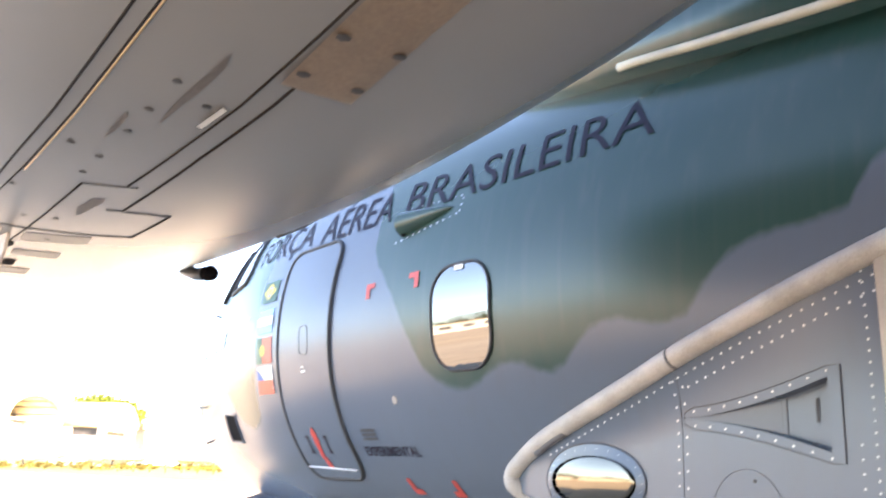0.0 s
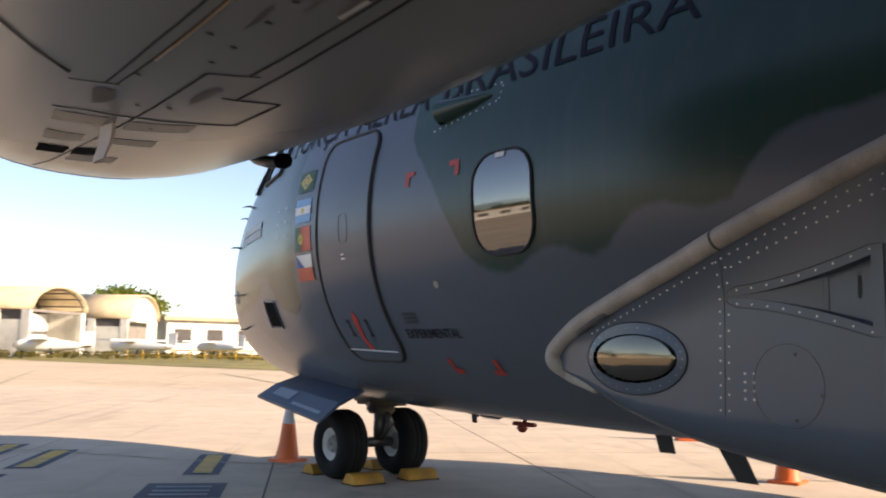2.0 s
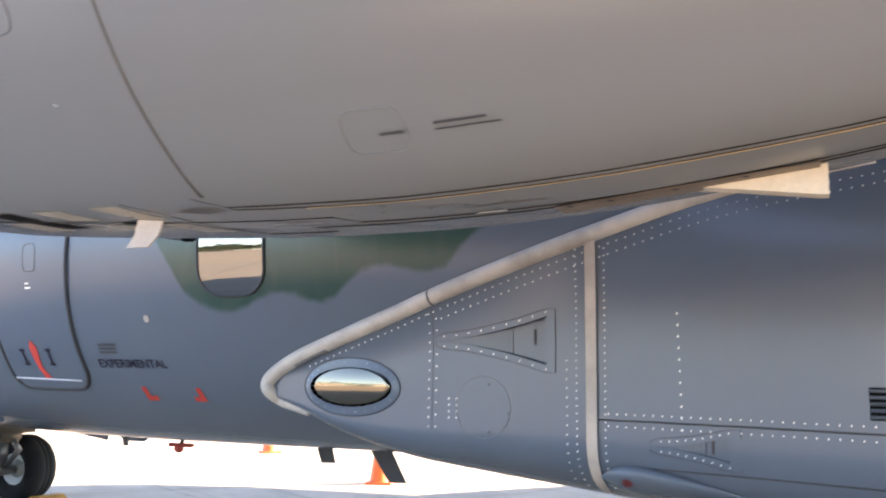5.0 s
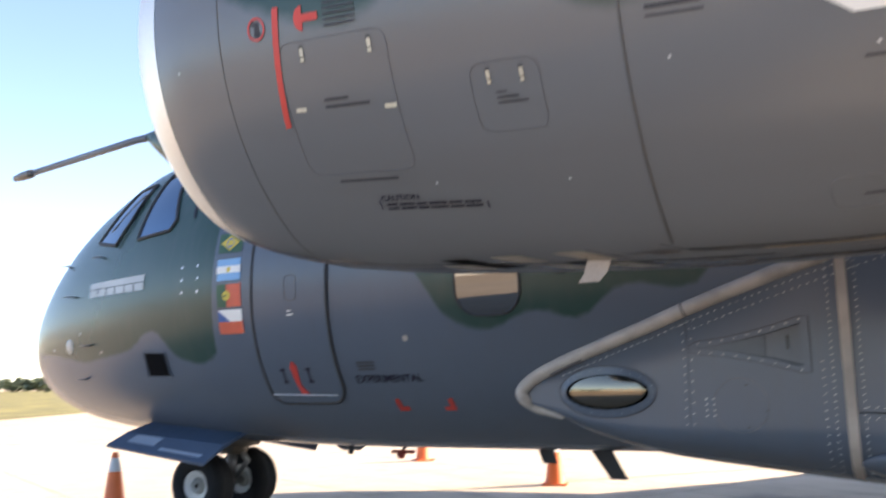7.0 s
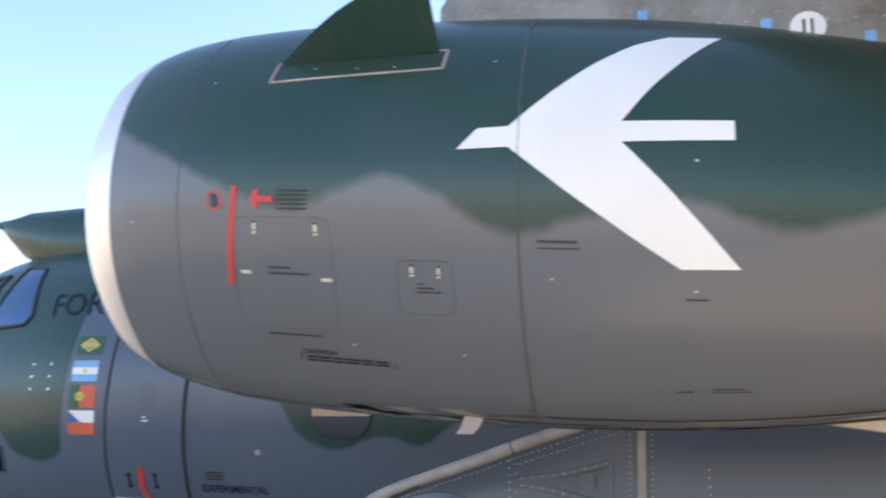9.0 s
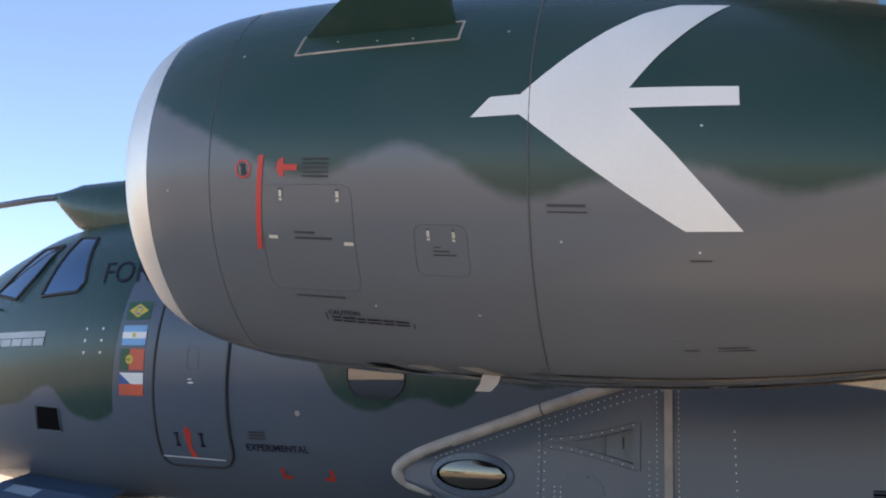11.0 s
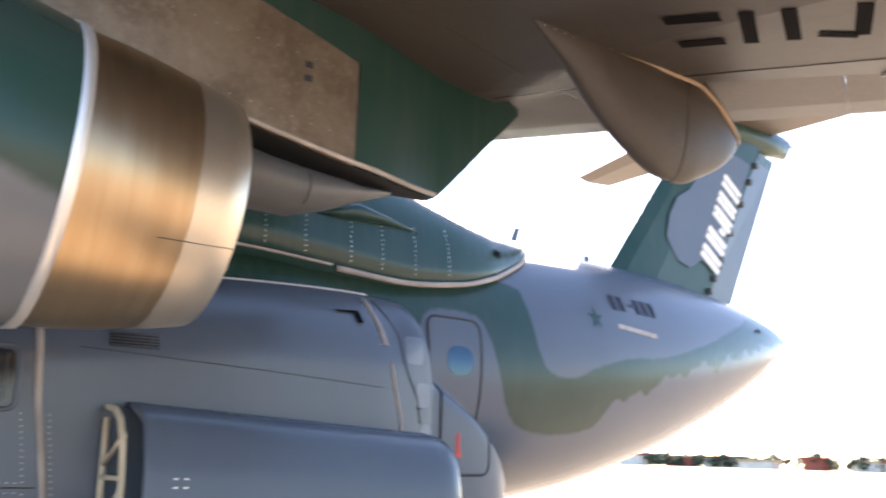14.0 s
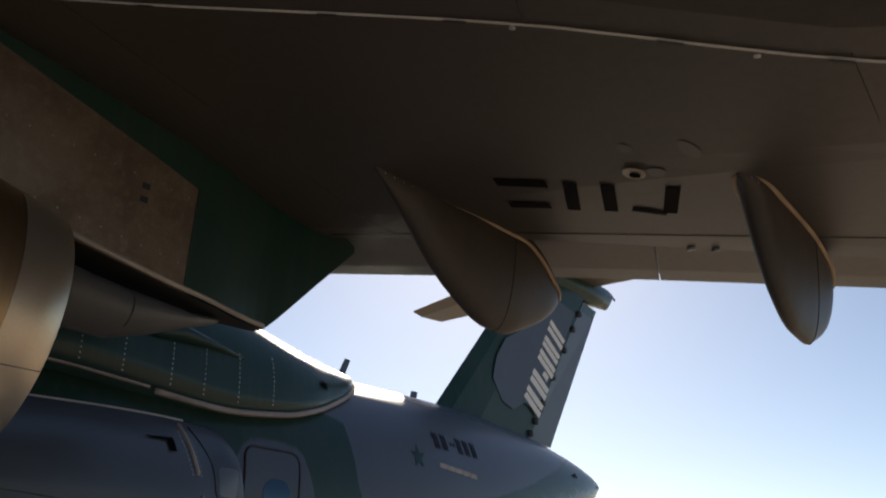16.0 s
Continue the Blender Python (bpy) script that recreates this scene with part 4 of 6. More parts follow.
part("hatch_screws", rivets(bmesh.new(), [(10.28, 1.53), (10.28, 1.2), (10.43, 1.33)], on_spon, 0.011), seam_dark, sponson)

# landing light
rows = [[on_spon(9.10 + 0.385 * k * math.cos(t), 1.495 + 0.155 * k * math.sin(t), 0.012 + 0.022 * (1 - k * k)) for t in [2 * math.pi * i / 40 for i in range(40)]] for k in (1.0, 0.85, 0.65, 0.4, 0.15)]
light_ring = part("landing_light", loft(rows), mirror_pane("landing_light_cover", (0.14, 0.125, 0.10), 0.09), plane, "oval dark mirror-like landing light cover")
bm = bmesh.new()
a, b = [[on_spon(u, v, o) for u, v in ellipse(9.10, 1.49, w, h, 48)] for w, h, o in ((0.38, 0.15, 0.02), (0.445, 0.222, 0.006))]
for i in range(48):
    bm.faces.new([bm.verts.new(p) for p in (a[i], a[(i + 1) % 48], b[(i + 1) % 48], b[i])])
part("light_frame", bm, paint_grey, light_ring, "riveted grey light frame")
part("frame_edge", tube(b, 0.004, 6, closed=True), faded_ink, light_ring)
part("rivets", rivets(bmesh.new(), ellipse(9.10, 1.49, 0.415, 0.19, 26), on_spon, 0.009, 0.018), rivet_metal, light_ring)


# plates of the sunk air inlets: a ramp that narrows to the front
for k, (x0, x1, zm, h, deep) in enumerate(INLETS):
    rings = []
    for x in [x0 - 0.07] + steps(x0, x1, 24) + [x1 + 0.002, x1 + 0.07]:
        u = (x - x0) / (x1 - x0)
        d = deep * (0.02 + 0.98 * min(1.0, u / 0.66) ** 1.2) if 0 <= u <= 1 else -0.004
        a, b = inlet_half(k, x), inlet_half(k, x, 0.05)
        if u < 0:
            a, b = 0.004, 0.03
        rings.append([on_spon(x, zm + b, -0.012), on_spon(x, zm + b, 0.004), on_spon(x, zm + a, 0.004), on_spon(x, zm + a * 0.985, -d)] + [on_spon(x, zm + a * f, -d) for f in (0.5, 0.0, -0.5)]
                     + [on_spon(x, zm - a * 0.93, -d), on_spon(x, zm - a, 0.004), on_spon(x, zm - b, 0.004), on_spon(x, zm - b, -0.012)])
    inlet = part("air_inlet", loft(rings, closed=False, caps=False), paint_grey, sponson, "sunk triangular air inlet", smooth=False)
    part("plate_edge", tube([Vector(r[1]) for r in rings] + [Vector(r[-2]) for r in reversed(rings)], 0.0025, 6, closed=True), faded_ink, inlet)
    xs = x0 + 0.66 * (x1 - x0)
    for off in (0.0, 0.03):
        part("ramp_seam", tube([on_spon(xs - off, zm + inlet_half(k, xs - off) * f, -deep + 0.003) for f in (0.95, 0.5, 0, -0.5, -0.9)], 0.002, 6), faded_ink, inlet)
    part("small_writing", laid(poly(rect(x1 - 0.11, zm - 0.03, x1 - 0.09, zm + 0.08)), lambda u, v, o: on_spon(u, v, 0.003 - deep), 0.0), faded_ink, inlet)
    spots = [(x, zm + sg * inlet_half(k, x, 0.028)) for x in steps(x0, x1, 8) for sg in (1, -1)]
    part("rivets", rivets(bmesh.new(), spots, lambda u, v, o: on_spon(u, v, 0.004 + o), 0.006), rivet_metal, inlet)

# windows, grilles and the lamp blister on the sponson
pts = rounded(13.27, 1.97, 13.69, 2.43, 0.06)
sw = part("side_window", laid(poly(pts), on_spon, 0.0065), plain("dark_glass", (0.02, 0.024, 0.03), 0.12, 0.0, vary=0.02), sponson, "small dark square window")
part("window_frame", seam(rounded(13.23, 1.93, 13.73, 2.47, 0.08), on_spon, 0.022, 0.0, closed=True), paint_grey, sponson)
for k in range(4):
    part("window_bar", tube([on_spon(13.33 + 0.1 * k, 2.0, 0.012), on_spon(13.33 + 0.1 * k, 2.4, 0.012)], 0.006, 6), strut_metal, sponson)
for u0, v0, u1, v1 in ((12.69, 1.38, 13.12, 1.56), (14.44, 2.53, 14.88, 2.67)):
    grille = part("grille", laid(poly(rect(u0, v0, u1, v1)), on_spon, 0.005), cavity, sponson, "dark slotted grille")
    for k in range(5):
        v = v0 + (v1 - v0) * (k + 0.5) / 5
        part("grille_slat", tube([on_spon(u0, v, 0.012), on_spon(u1, v, 0.012)], 0.010, 6), grille_dark, sponson)
part("corner_scoop", laid(many([[(16.9, 3.19), (17.26, 3.22), (17.26, 3.18), (16.95, 3.17)], rect(17.17, 3.06, 17.26, 3.19)]), on_spon, 0.02), cavity, sponson)
rings = []
for u in steps(0, 1, 14):
    x = 11.06 + 0.95 * u
    r = between([(0, 0.01), (0.12, 0.09), (0.3, 0.12), (0.6, 0.085), (1, 0.006)], u)[0]
    z = 0.93 - 0.06 * u
    rings.append([on_spon(x, z + r * math.cos(a), r * 1.15 * math.sin(a)) for a in [math.pi * i / 10 for i in range(11)]])
part("lamp_blister", loft(rings, closed=False, caps=False), paint_grey, sponson, "teardrop lamp blister")
part("lamp_lens", laid(poly(ellipse(11.27, 0.92, 0.035, 0.03, 12)), on_spon, 0.14), plain("dark_red_lens", (0.12, 0.01, 0.015), 0.3), sponson)

# rear of the sponson: cover joint, patches, edge strip of the tail
part("cover_joint", seam([(17.56, 3.40), (17.66, 3.2), (17.73, 3.0), (17.75, 2.7), (17.86, 2.5), (18.0, 2.28), (18.06, 2.0)], on_spon, 0.011, 0.001), seam_dark, sponson)
pale_patch = plain("rubbed_grey_patch", (0.155, 0.18, 0.215), 0.35, vary=0.1, scale=10.0)
for u0, v0, u1, v1 in ((17.80, 2.66, 18.08, 2.98), (17.98, 2.18, 18.2, 2.46), (18.08, 1.78, 18.26, 2.0)):
    part("cover_patch", laid(poly(rounded(u0, v0, u1, v1, 0.06)), on_spon, 0.004), pale_patch, sponson)
for u, v in ((17.99, 2.16), (17.99, 1.86)):
    part("cover_latch", laid(poly(rect(u, v, u + 0.09, v + 0.02)), on_spon, 0.006), cavity, sponson)
tail_rim = [on_spon(x, between(SPON, x)[0] - 0.02, 0.004) for x in steps(19.05, 19.84, 18)]
part("tail_edge", tube(tail_rim, 0.026, 8), strap_beige, sponson, "beige sealing strip")
part("tail_edge_joint", tube(tail_rim[6:8], 0.029, 8), seam_dark, sponson)


# wing fairing strips
fl = [on_fair(x, between(FAIR, x)[0] + 0.03, 0.01) for x in steps(17.12, 20.85, 40)]
part("fairing_strip", tube(fl, 0.035, 8), strap_beige, wing_fairing, "pale sealing strip")
fl = [on_fair(x, between(FAIR, x)[0] + 0.06, 0.005) for x in steps(14.5, 17.05, 20)]
part("fairing_strip", tube(fl, 0.016, 8), strap_beige, wing_fairing)
fl = [on_fair(x, between(FAIR, x)[0] + 0.02, 0.01) for x in steps(9.3, 14.4, 40)]
part("fairing_strip", tube(fl, 0.03, 8), primer, wing_fairing)
bm = bmesh.new()
for x in (16.2, 16.7, 17.3, 17.75, 18.25, 18.8):
    lo_z, hi_z, _w = between(FAIR, x)
    rivets(bm, row(x, lo_z + 0.15, x, lo_z + 0.75, 0.06), on_fair, 0.009)
part("rivets", bm, rivet_metal, wing_fairing)
rings = []
for x, z, h, o in ((16.85, 4.36, 0.015, 0.02), (17.1, 4.41, 0.08, 0.1), (17.36, 4.46, 0.115, 0.15), (17.7, 4.44, 0.07, 0.12), (18.0, 4.41, 0.035, 0.07), (18.32, 4.375, 0.006, 0.015)):
    rings.append([on_fair(x, z, 0.0) + Vector((0, -o * max(-0.2, math.cos(a)), h * math.sin(a))) for a in [2 * math.pi * i / 14 for i in range(14)]])
part("fillet_tail", loft(rings), paint_green, wing_fairing, "small pointed green fillet")
part("fairing_vent", laid(poly([(19.7, 4.42), (19.86, 4.4), (19.86, 4.3), (19.74, 4.33)]), on_fair, 0.02), cavity, wing_fairing)

# ---- main gear ----
rings_o = []
for x in [14.62, 14.64] + steps(14.7, 17.75, 20) + [17.87, 17.95, 17.98]:
    shrink = 0.0 if x < 17.75 else 0.12 * ((x - 17.75) / 0.23) ** 2
    hi = 2.06 - 0.05 * (x - 14.4)
    prof = [(-2.62, hi), (-2.9, hi - 0.01), (-3.12, hi - 0.07), (-3.28, hi - 0.18), (-3.36, hi - 0.34), (-3.40, hi - 0.6), (-3.42, 0.95), (-3.40, 0.5)]
    rings_o.append([(x, y + shrink * (1 if y < -2.8 else 0), z - shrink * 0.3) for y, z in prof] + [(x, y + shrink + 0.07, z - 0.05) for y, z in reversed(prof[1:])] + [(x, -2.62, hi - 0.06)])
gear_door = part("main_gear_door", loft(rings_o), door_grey, plane, "large open grey main gear door")
truss = bmesh.new()
edge = [(14.5, -2.72, 2.01), (14.5, -2.95, 1.99), (14.5, -3.12, 1.9), (14.5, -3.24, 1.72), (14.5, -3.3, 1.4), (14.5, -3.31, 0.6)]
tube([(x - 0.03, y + 0.02, z - 0.02) for x, y, z in edge], 0.03, 8, truss)
tube([(14.46, -2.75, 1.9), (14.46, -2.78, 1.4), (14.46, -2.8, 0.6)], 0.028, 8, truss)
for z0, z1 in ((1.75, 1.5), (1.4, 1.4), (1.3, 0.95)):
    tube([(14.46, -3.28, z0), (14.46, -2.78, z1)], 0.022, 8, truss)
part("door_truss", truss, primer, gear_door, "beige ribbed door edge")
part("small_writing", laid(many([rect(14.85 + 0.09 * i, 1.33 + 0.07 * j, 14.89 + 0.09 * i, 1.345 + 0.07 * j) for i in range(2) for j in range(2)]), lambda u, v, o: Vector((u, -3.425 - o, v)), 0.004), white_paint, gear_door)


hub_grey = plain("dull_grey_hub", (0.27, 0.27, 0.25), 0.5, 0.3, vary=0.2, scale=20.0)


def wheel(parent, x, y, r, w):
    m = Matrix.Translation((x, y, r)) @ pose(0, 0, 0, 90, 0, 0)
    h = w / 2
    prof = [(r * 0.46, -h * 0.72), (r * 0.52, -h * 0.92), (r * 0.8, -h), (r * 0.93, -h * 0.82), (r * 0.99, -h * 0.5), (r, -h * 0.2), (r * 0.985, -h * 0.17), (r * 0.985, -h * 0.13), (r, -h * 0.1)]
    prof = prof + [(a, -b) for a, b in reversed(prof)]
    t = part("tyre", turned(prof, 44, m), dark_rubber, parent, "black rubber tyre")
    for s in (1, -1):
        rim = [(r * 0.47, s * h * 0.72), (r * 0.42, s * h * 0.78), (r * 0.38, s * h * 0.58), (r * 0.27, s * h * 0.45), (r * 0.2, s * h * 0.72), (r * 0.12, s * h * 0.78), (r * 0.1, s * h * 0.6), (0, s * h * 0.6)]
        part("rim", turned(rim[:4], 32, m), rim_white, parent, "white wheel rim")
        part("hub", turned([(r * 0.27, s * h * 0.45)] + rim[4:], 32, m), hub_grey, parent, "grey wheel hub")
        part("hub_slot", turned([(0.0, s * h * 0.625), (r * 0.07, s * h * 0.625), (r * 0.07, s * h * 0.6)], 14, m), cavity, parent)


main_gear = part("main_gear", tube([(15.6, -2.3, 1.2), (15.6, -2.3, 0.52)], 0.12, 12), strut_metal, plane)
for x in (14.95, 16.25):
    wheel(main_gear, x, -2.35, 0.52, 0.42)
main_gear = part("main_gear", tube([(15.6, 2.3, 1.2), (15.6, 2.3, 0.52)], 0.12, 12), strut_metal, plane)
for x in (14.95, 16.25):
    wheel(main_gear, x, 2.35, 0.52, 0.42)

# ---- nose gear ----
NX = 3.52
bm = tube([(NX + 0.02, -0.02, 1.3), (NX, -0.02, 0.75)], 0.10, 16)
tube([(NX, -0.02, 0.78), (NX, -0.02, 0.42)], 0.065, 16, bm)
nose_gear = part("nose_gear", bm, strut_metal, plane, "twin-wheel nose landing gear")
part("axle", tube([(NX, -0.6, 0.4), (NX, 0.46, 0.4)], 0.06, 14), strut_metal, nose_gear)
part("torque_link", tube([(NX + 0.1, -0.02, 0.85), (NX + 0.26, -0.02, 0.65), (NX + 0.08, -0.02, 0.45)], [0.03, 0.04, 0.03], 8), strut_metal, nose_gear)
part("drag_brace", tube([(NX - 0.1, -0.02, 0.8), (NX - 0.7, -0.02, 1.1)], 0.04, 10), strut_metal, nose_gear)
part("gear_collar", turned([(0.1, -0.1), (0.16, -0.08), (0.17, 0.05), (0.11, 0.08)], 20, Matrix.Translation((NX + 0.01, -0.02, 0.86))), strut_metal, nose_gear)
part("taxi_lamp", turned([(0.0, -0.05), (0.06, -0.04), (0.08, 0.02), (0.0, 0.03)], 18, Matrix.Translation((NX - 0.14, -0.02, 0.8)) @ pose(0, 0, 0, 0, -90, 0)), rim_white, nose_gear)
part("strut_housing", add_box(box((NX - 0.3, -0.22, 0.84), (NX + 0.35, 0.2, 1.02), bevel=0.04), (NX - 0.12, -0.14, 0.74), (NX + 0.2, 0.1, 0.86), bevel=0.03), plain("brown_grey_housing", (0.16, 0.13, 0.10), 0.6, vary=0.2), nose_gear)
wheel(nose_gear, NX, -0.55, 0.40, 0.37)
wheel(nose_gear, NX, 0.30, 0.40, 0.37)
blue_grey = plain("blue_grey_door_paint", (0.030, 0.055, 0.100), 0.38, vary=0.1)
pale_stripe = plain("pale_blue_stripe", (0.20, 0.25, 0.32), 0.5)
for sgn in (-1, 1):
    rows = []
    for u in steps(0, 1, 8):
        xi, zi = 2.88 + 1.52 * u, 1.14 - 0.09 * u
        xo, zo = 2.47 + 1.56 * u, 0.90 - 0.2 * u
        rows.append([(xi, sgn * 0.78, zi + 0.04), (xi * 0.5 + xo * 0.5, sgn * 0.99, (zi + zo) / 2 + 0.05), (xo, sgn * 1.13, zo + 0.02), (xo, sgn * 1.13, zo - 0.01), (xi * 0.5 + xo * 0.5, sgn * 0.98, (zi + zo) / 2 + 0.01), (xi, sgn * 0.77, zi)])
    gd = part("nose_gear_door", loft(rows), blue_grey, plane, "open blue-grey nose gear door", smooth=False)
    if sgn < 0:
        for u0, u1, f0, f1 in ((0.5, 0.92, 0.62, 0.78), (0.14, 0.42, 0.10, 0.62)):
            quad = []
            for u, f in ((u0, f0), (u1, f0), (u1, f1), (u0, f1)):
                xi, zi, xo, zo = 2.88 + 1.52 * u, 1.14 - 0.09 * u, 2.47 + 1.56 * u, 0.90 - 0.2 * u
                a, b = Vector(((xi + xo) / 2, -0.99, (zi + zo) / 2 + 0.05)), Vector((xo, -1.13, zo + 0.02))
                quad.append(a.lerp(b, f) + Vector((0, -0.004, 0.006)))
            bm = bmesh.new()
            bm.faces.new([bm.verts.new(p) for p in quad])
            part("door_stripe", bm, pale_stripe, gd, "pale stripe", smooth=False)
    for x in (3.1, 3.45, 3.8, 4.2):
        part("hinge", tube([(x, sgn * 0.7, 1.12), (x, sgn * 0.8, 1.1)], 0.022, 6), strut_metal, gd)

# ---- engine details ----
def ring_line(x, a0=0, a1=360, n=72, off=0.001):
    return [cowl(x, a0 + (a1 - a0) * i / n, off) for i in range(n + (0 if a1 - a0 == 360 else 1))]


part("cowl_seam", tube(ring_line(8.505), 0.0028, 6, closed=True), cowl_joint, nacelle)
part("cowl_seam", tube(ring_line(10.571, 21, 338), 0.0055, 6), cowl_joint, nacelle)


def ang_round(u0, a0, u1, a1, ru, n=5):
    ra = ru * 44
    out = []
    for cu, ca, t0 in ((u1 - ru, a1 - ra, 0), (u0 + ru, a1 - ra, 90), (u0 + ru, a0 + ra, 180), (u1 - ru, a0 + ra, 270)):
        for i in range(n + 1):
            t = radians(t0 + 90 * i / n)
            out.append((cu + ru * math.cos(t), ca + ra * math.sin(t)))
    return out


def cowl_line(pts, r=0.004, closed=True, off=0.001):
    return tube(path_on(pts, on_cowl, off, closed, 0.2), r, 6, closed=closed)


hatch_line = plain("fine_hatch_line", (0.12, 0.12, 0.13), 0.6)
part("service_hatch", cowl_line(ang_round(8.89, 46.1, 9.513, 75.3, 0.07), 0.0022), hatch_line, nacelle, "fan cowl service hatch outline")
part("service_hatch", cowl_line(ang_round(9.893, 52.3, 10.211, 65.7, 0.055), 0.0022), hatch_line, nacelle)
pale_latch = plain("pale_latch", (0.6, 0.55, 0.42), 0.5)
for u, a, du, da in ((9.037, 72.4, 0.035, 3.2), (9.423, 72.3, 0.035, 3.2), (8.965, 61.3, 0.07, 0.9), (9.475, 60.1, 0.07, 0.9), (9.981, 63.0, 0.03, 3.0), (10.133, 62.8, 0.03, 3.0)):
    du, da = (0.6 * du, 0.85 * da) if da > 2 else (0.9 * du, da)
    latch = part("latch", laid(poly(rect(u - du / 2, a - da / 2, u + du / 2, a + da / 2)), on_cowl, 0.006, 5.0), pale_latch, nacelle)
    if da > 2:
        part("latch_slot", laid(many([rect(u - du / 2, a - da * 0.22, u + du / 2, a - da * 0.12), rect(u - du / 2, a + da * 0.5, u + du / 2, a + da * 0.7)]), on_cowl, 0.008, 5.0), seam_dark, latch)
part("red_stripe", laid(poly([(8.884, 83.0), (8.921, 83.0), (8.872, 57.7), (8.836, 57.6)]), on_cowl, 0.005, 3.0), red_paint, nacelle, "red danger stripe")
bm = bmesh.new()
a, b = [[cowl(8.77 + r * math.cos(t), 79.3 + r * 44 * math.sin(t), 0.005) for t in [2 * math.pi * i / 24 for i in range(24)]] for r in (0.047, 0.058)]
for i in range(24):
    bm.faces.new([bm.verts.new(p) for p in (a[i], a[(i + 1) % 24], b[(i + 1) % 24], b[i])])
part("no_entry_sign", bm, red_paint, nacelle, "round red prohibition sign")
part("sign_slash", laid(many([bar(8.732, 81.1, 8.809, 77.6, 0.012), rect(8.755, 77.6, 8.786, 80.8)]), on_cowl, 0.004, 3.0), faded_ink, nacelle)
part("fan_symbol", laid(many([[(9.064 + 0.05 * math.cos(t), 79.7 + 2.6 * math.sin(t)) for t in [math.pi / 2 + math.pi * i / 12 for i in range(13)]], rect(9.064, 78.9, 9.157, 80.5)]), on_cowl, 0.005, 3.0), red_paint, nacelle, "red fan warning symbol")
text_bars = [rect(9.187, 77.2 + 1.12 * k, 9.366, 77.7 + 1.12 * k) for k in range(5)] + [rect(9.116, 62.5, 9.256, 63.1), rect(9.116, 61.0, 9.367, 61.6), rect(10.002, 59.9, 10.051, 60.2), rect(10.002, 58.8, 10.102, 59.2), rect(10.002, 57.8, 10.142, 58.2), rect(10.669, 70.6, 10.877, 71.3), rect(10.669, 69.2, 10.887, 69.6),
             rect(11.399, 57.6, 11.506, 58.05), rect(11.35, 30.6, 11.427, 31.1), rect(11.524, 30.4, 11.719, 30.7), rect(11.524, 31.4, 11.68, 31.85), rect(9.048, 44.0, 9.389, 44.6)]
part("small_writing", laid(many(text_bars), on_cowl, 0.004, 3.0), faded_ink, nacelle)
part("lettering", laid(lettering("CAUTION", 9.241, 38.55, 9.456, 40.0, 0.02), on_cowl, 0.007, 3.0), ink, nacelle)
part("small_writing", laid(many([rect(9.256 + u, v - 0.9 * u, 9.256 + u + w, v - 0.9 * u + 0.55) for v in (37.25, 36.1) for u, w in ((0.0, 0.062), (0.074, 0.086), (0.172, 0.055), (0.239, 0.096), (0.347, 0.07), (0.429, 0.086))]), on_cowl, 0.007, 3.0), ink, nacelle)
for u0, v0, u1, v1 in ((9.218, 36.2, 9.225, 38.7), (9.796, 34.9, 9.804, 36.8)):
    part("caution_frame", laid(poly(rect(u0, v0, u1, v1)), on_cowl, 0.004, 3.0), ink, nacelle)
part("square_panel", cowl_line(ang_round(11.235, 27.4, 11.435, 35.2, 0.05), 0.0018), plain("pale_panel_line", (0.15, 0.15, 0.155), 0.6), nacelle)
fast = [(10.407, 118.9), (8.635, 114.8), (8.153, 73.0), (9.581, 117.3), (11.468, 90.5), (11.448, 59.9), (9.58, 42.2), (10.227, 40.9), (10.739, 62.2), (9.308, 117.7), (9.812, 117.6)]
for spot in fast:
    part("fastener", rivets(bmesh.new(), [spot], on_cowl, 0.0075), rivet_metal, nacelle)

emblem = [(10.237, 92.2), (10.347, 97.6), (10.517, 98.2), (10.737, 108.0), (10.965, 118.0), (11.163, 125.9), (11.349, 131.1), (11.624, 132.3), (11.428, 120.3), (11.252, 109.7), (11.104, 99.9), (11.654, 101.1), (11.654, 95.9), (11.104, 94.6), (11.31, 84.7), (11.506, 74.2), (11.662, 65.2), (11.379, 65.1), (11.114, 73.3), (10.817, 82.7), (10.517, 92.9)]
bm = bmesh.new()
verts = [bm.verts.new((u, a / 45.0, 0)) for u, a in emblem]
bm.faces.new(verts)
seg_refine(bm, 0.07)
for v in bm.verts:
    v.co = cowl(v.co.x, v.co.y * 45.0, 0.005)
part("bird_emblem", bm, white_paint, nacelle, "large white bird emblem")

# strake on the cowl
base = [(9.033, 113.0), (10.106, 116.5), (10.117, 124.3), (9.057, 120.5)]
part("strake_base", cowl_line(base, 0.008), strap_beige, nacelle, "pale outlined strake base")
rings = []
for u in steps(0, 1, 14):
    x = 9.068 + 0.995 * u
    h = 0.46 * between([(0, 0.0), (0.2, 0.33), (0.5, 0.72), (0.8, 0.95), (1, 1.0)], u)[0] + 0.004
    foot = cowl(x, 120.3 + 3.6 * u, 0.0)
    up = (cowl(x, 120.3 + 3.6 * u, 1.0) - foot).normalized()
    side = Vector((0, -up.z, up.y)).normalized() * 0.012
    rings.append([foot - side, foot + up * h - side * 0.5, foot + up * h + side * 0.5, foot + side])
strake = part("strake", loft(rings), paint_green, nacelle, "dark green strake plate", smooth=False)

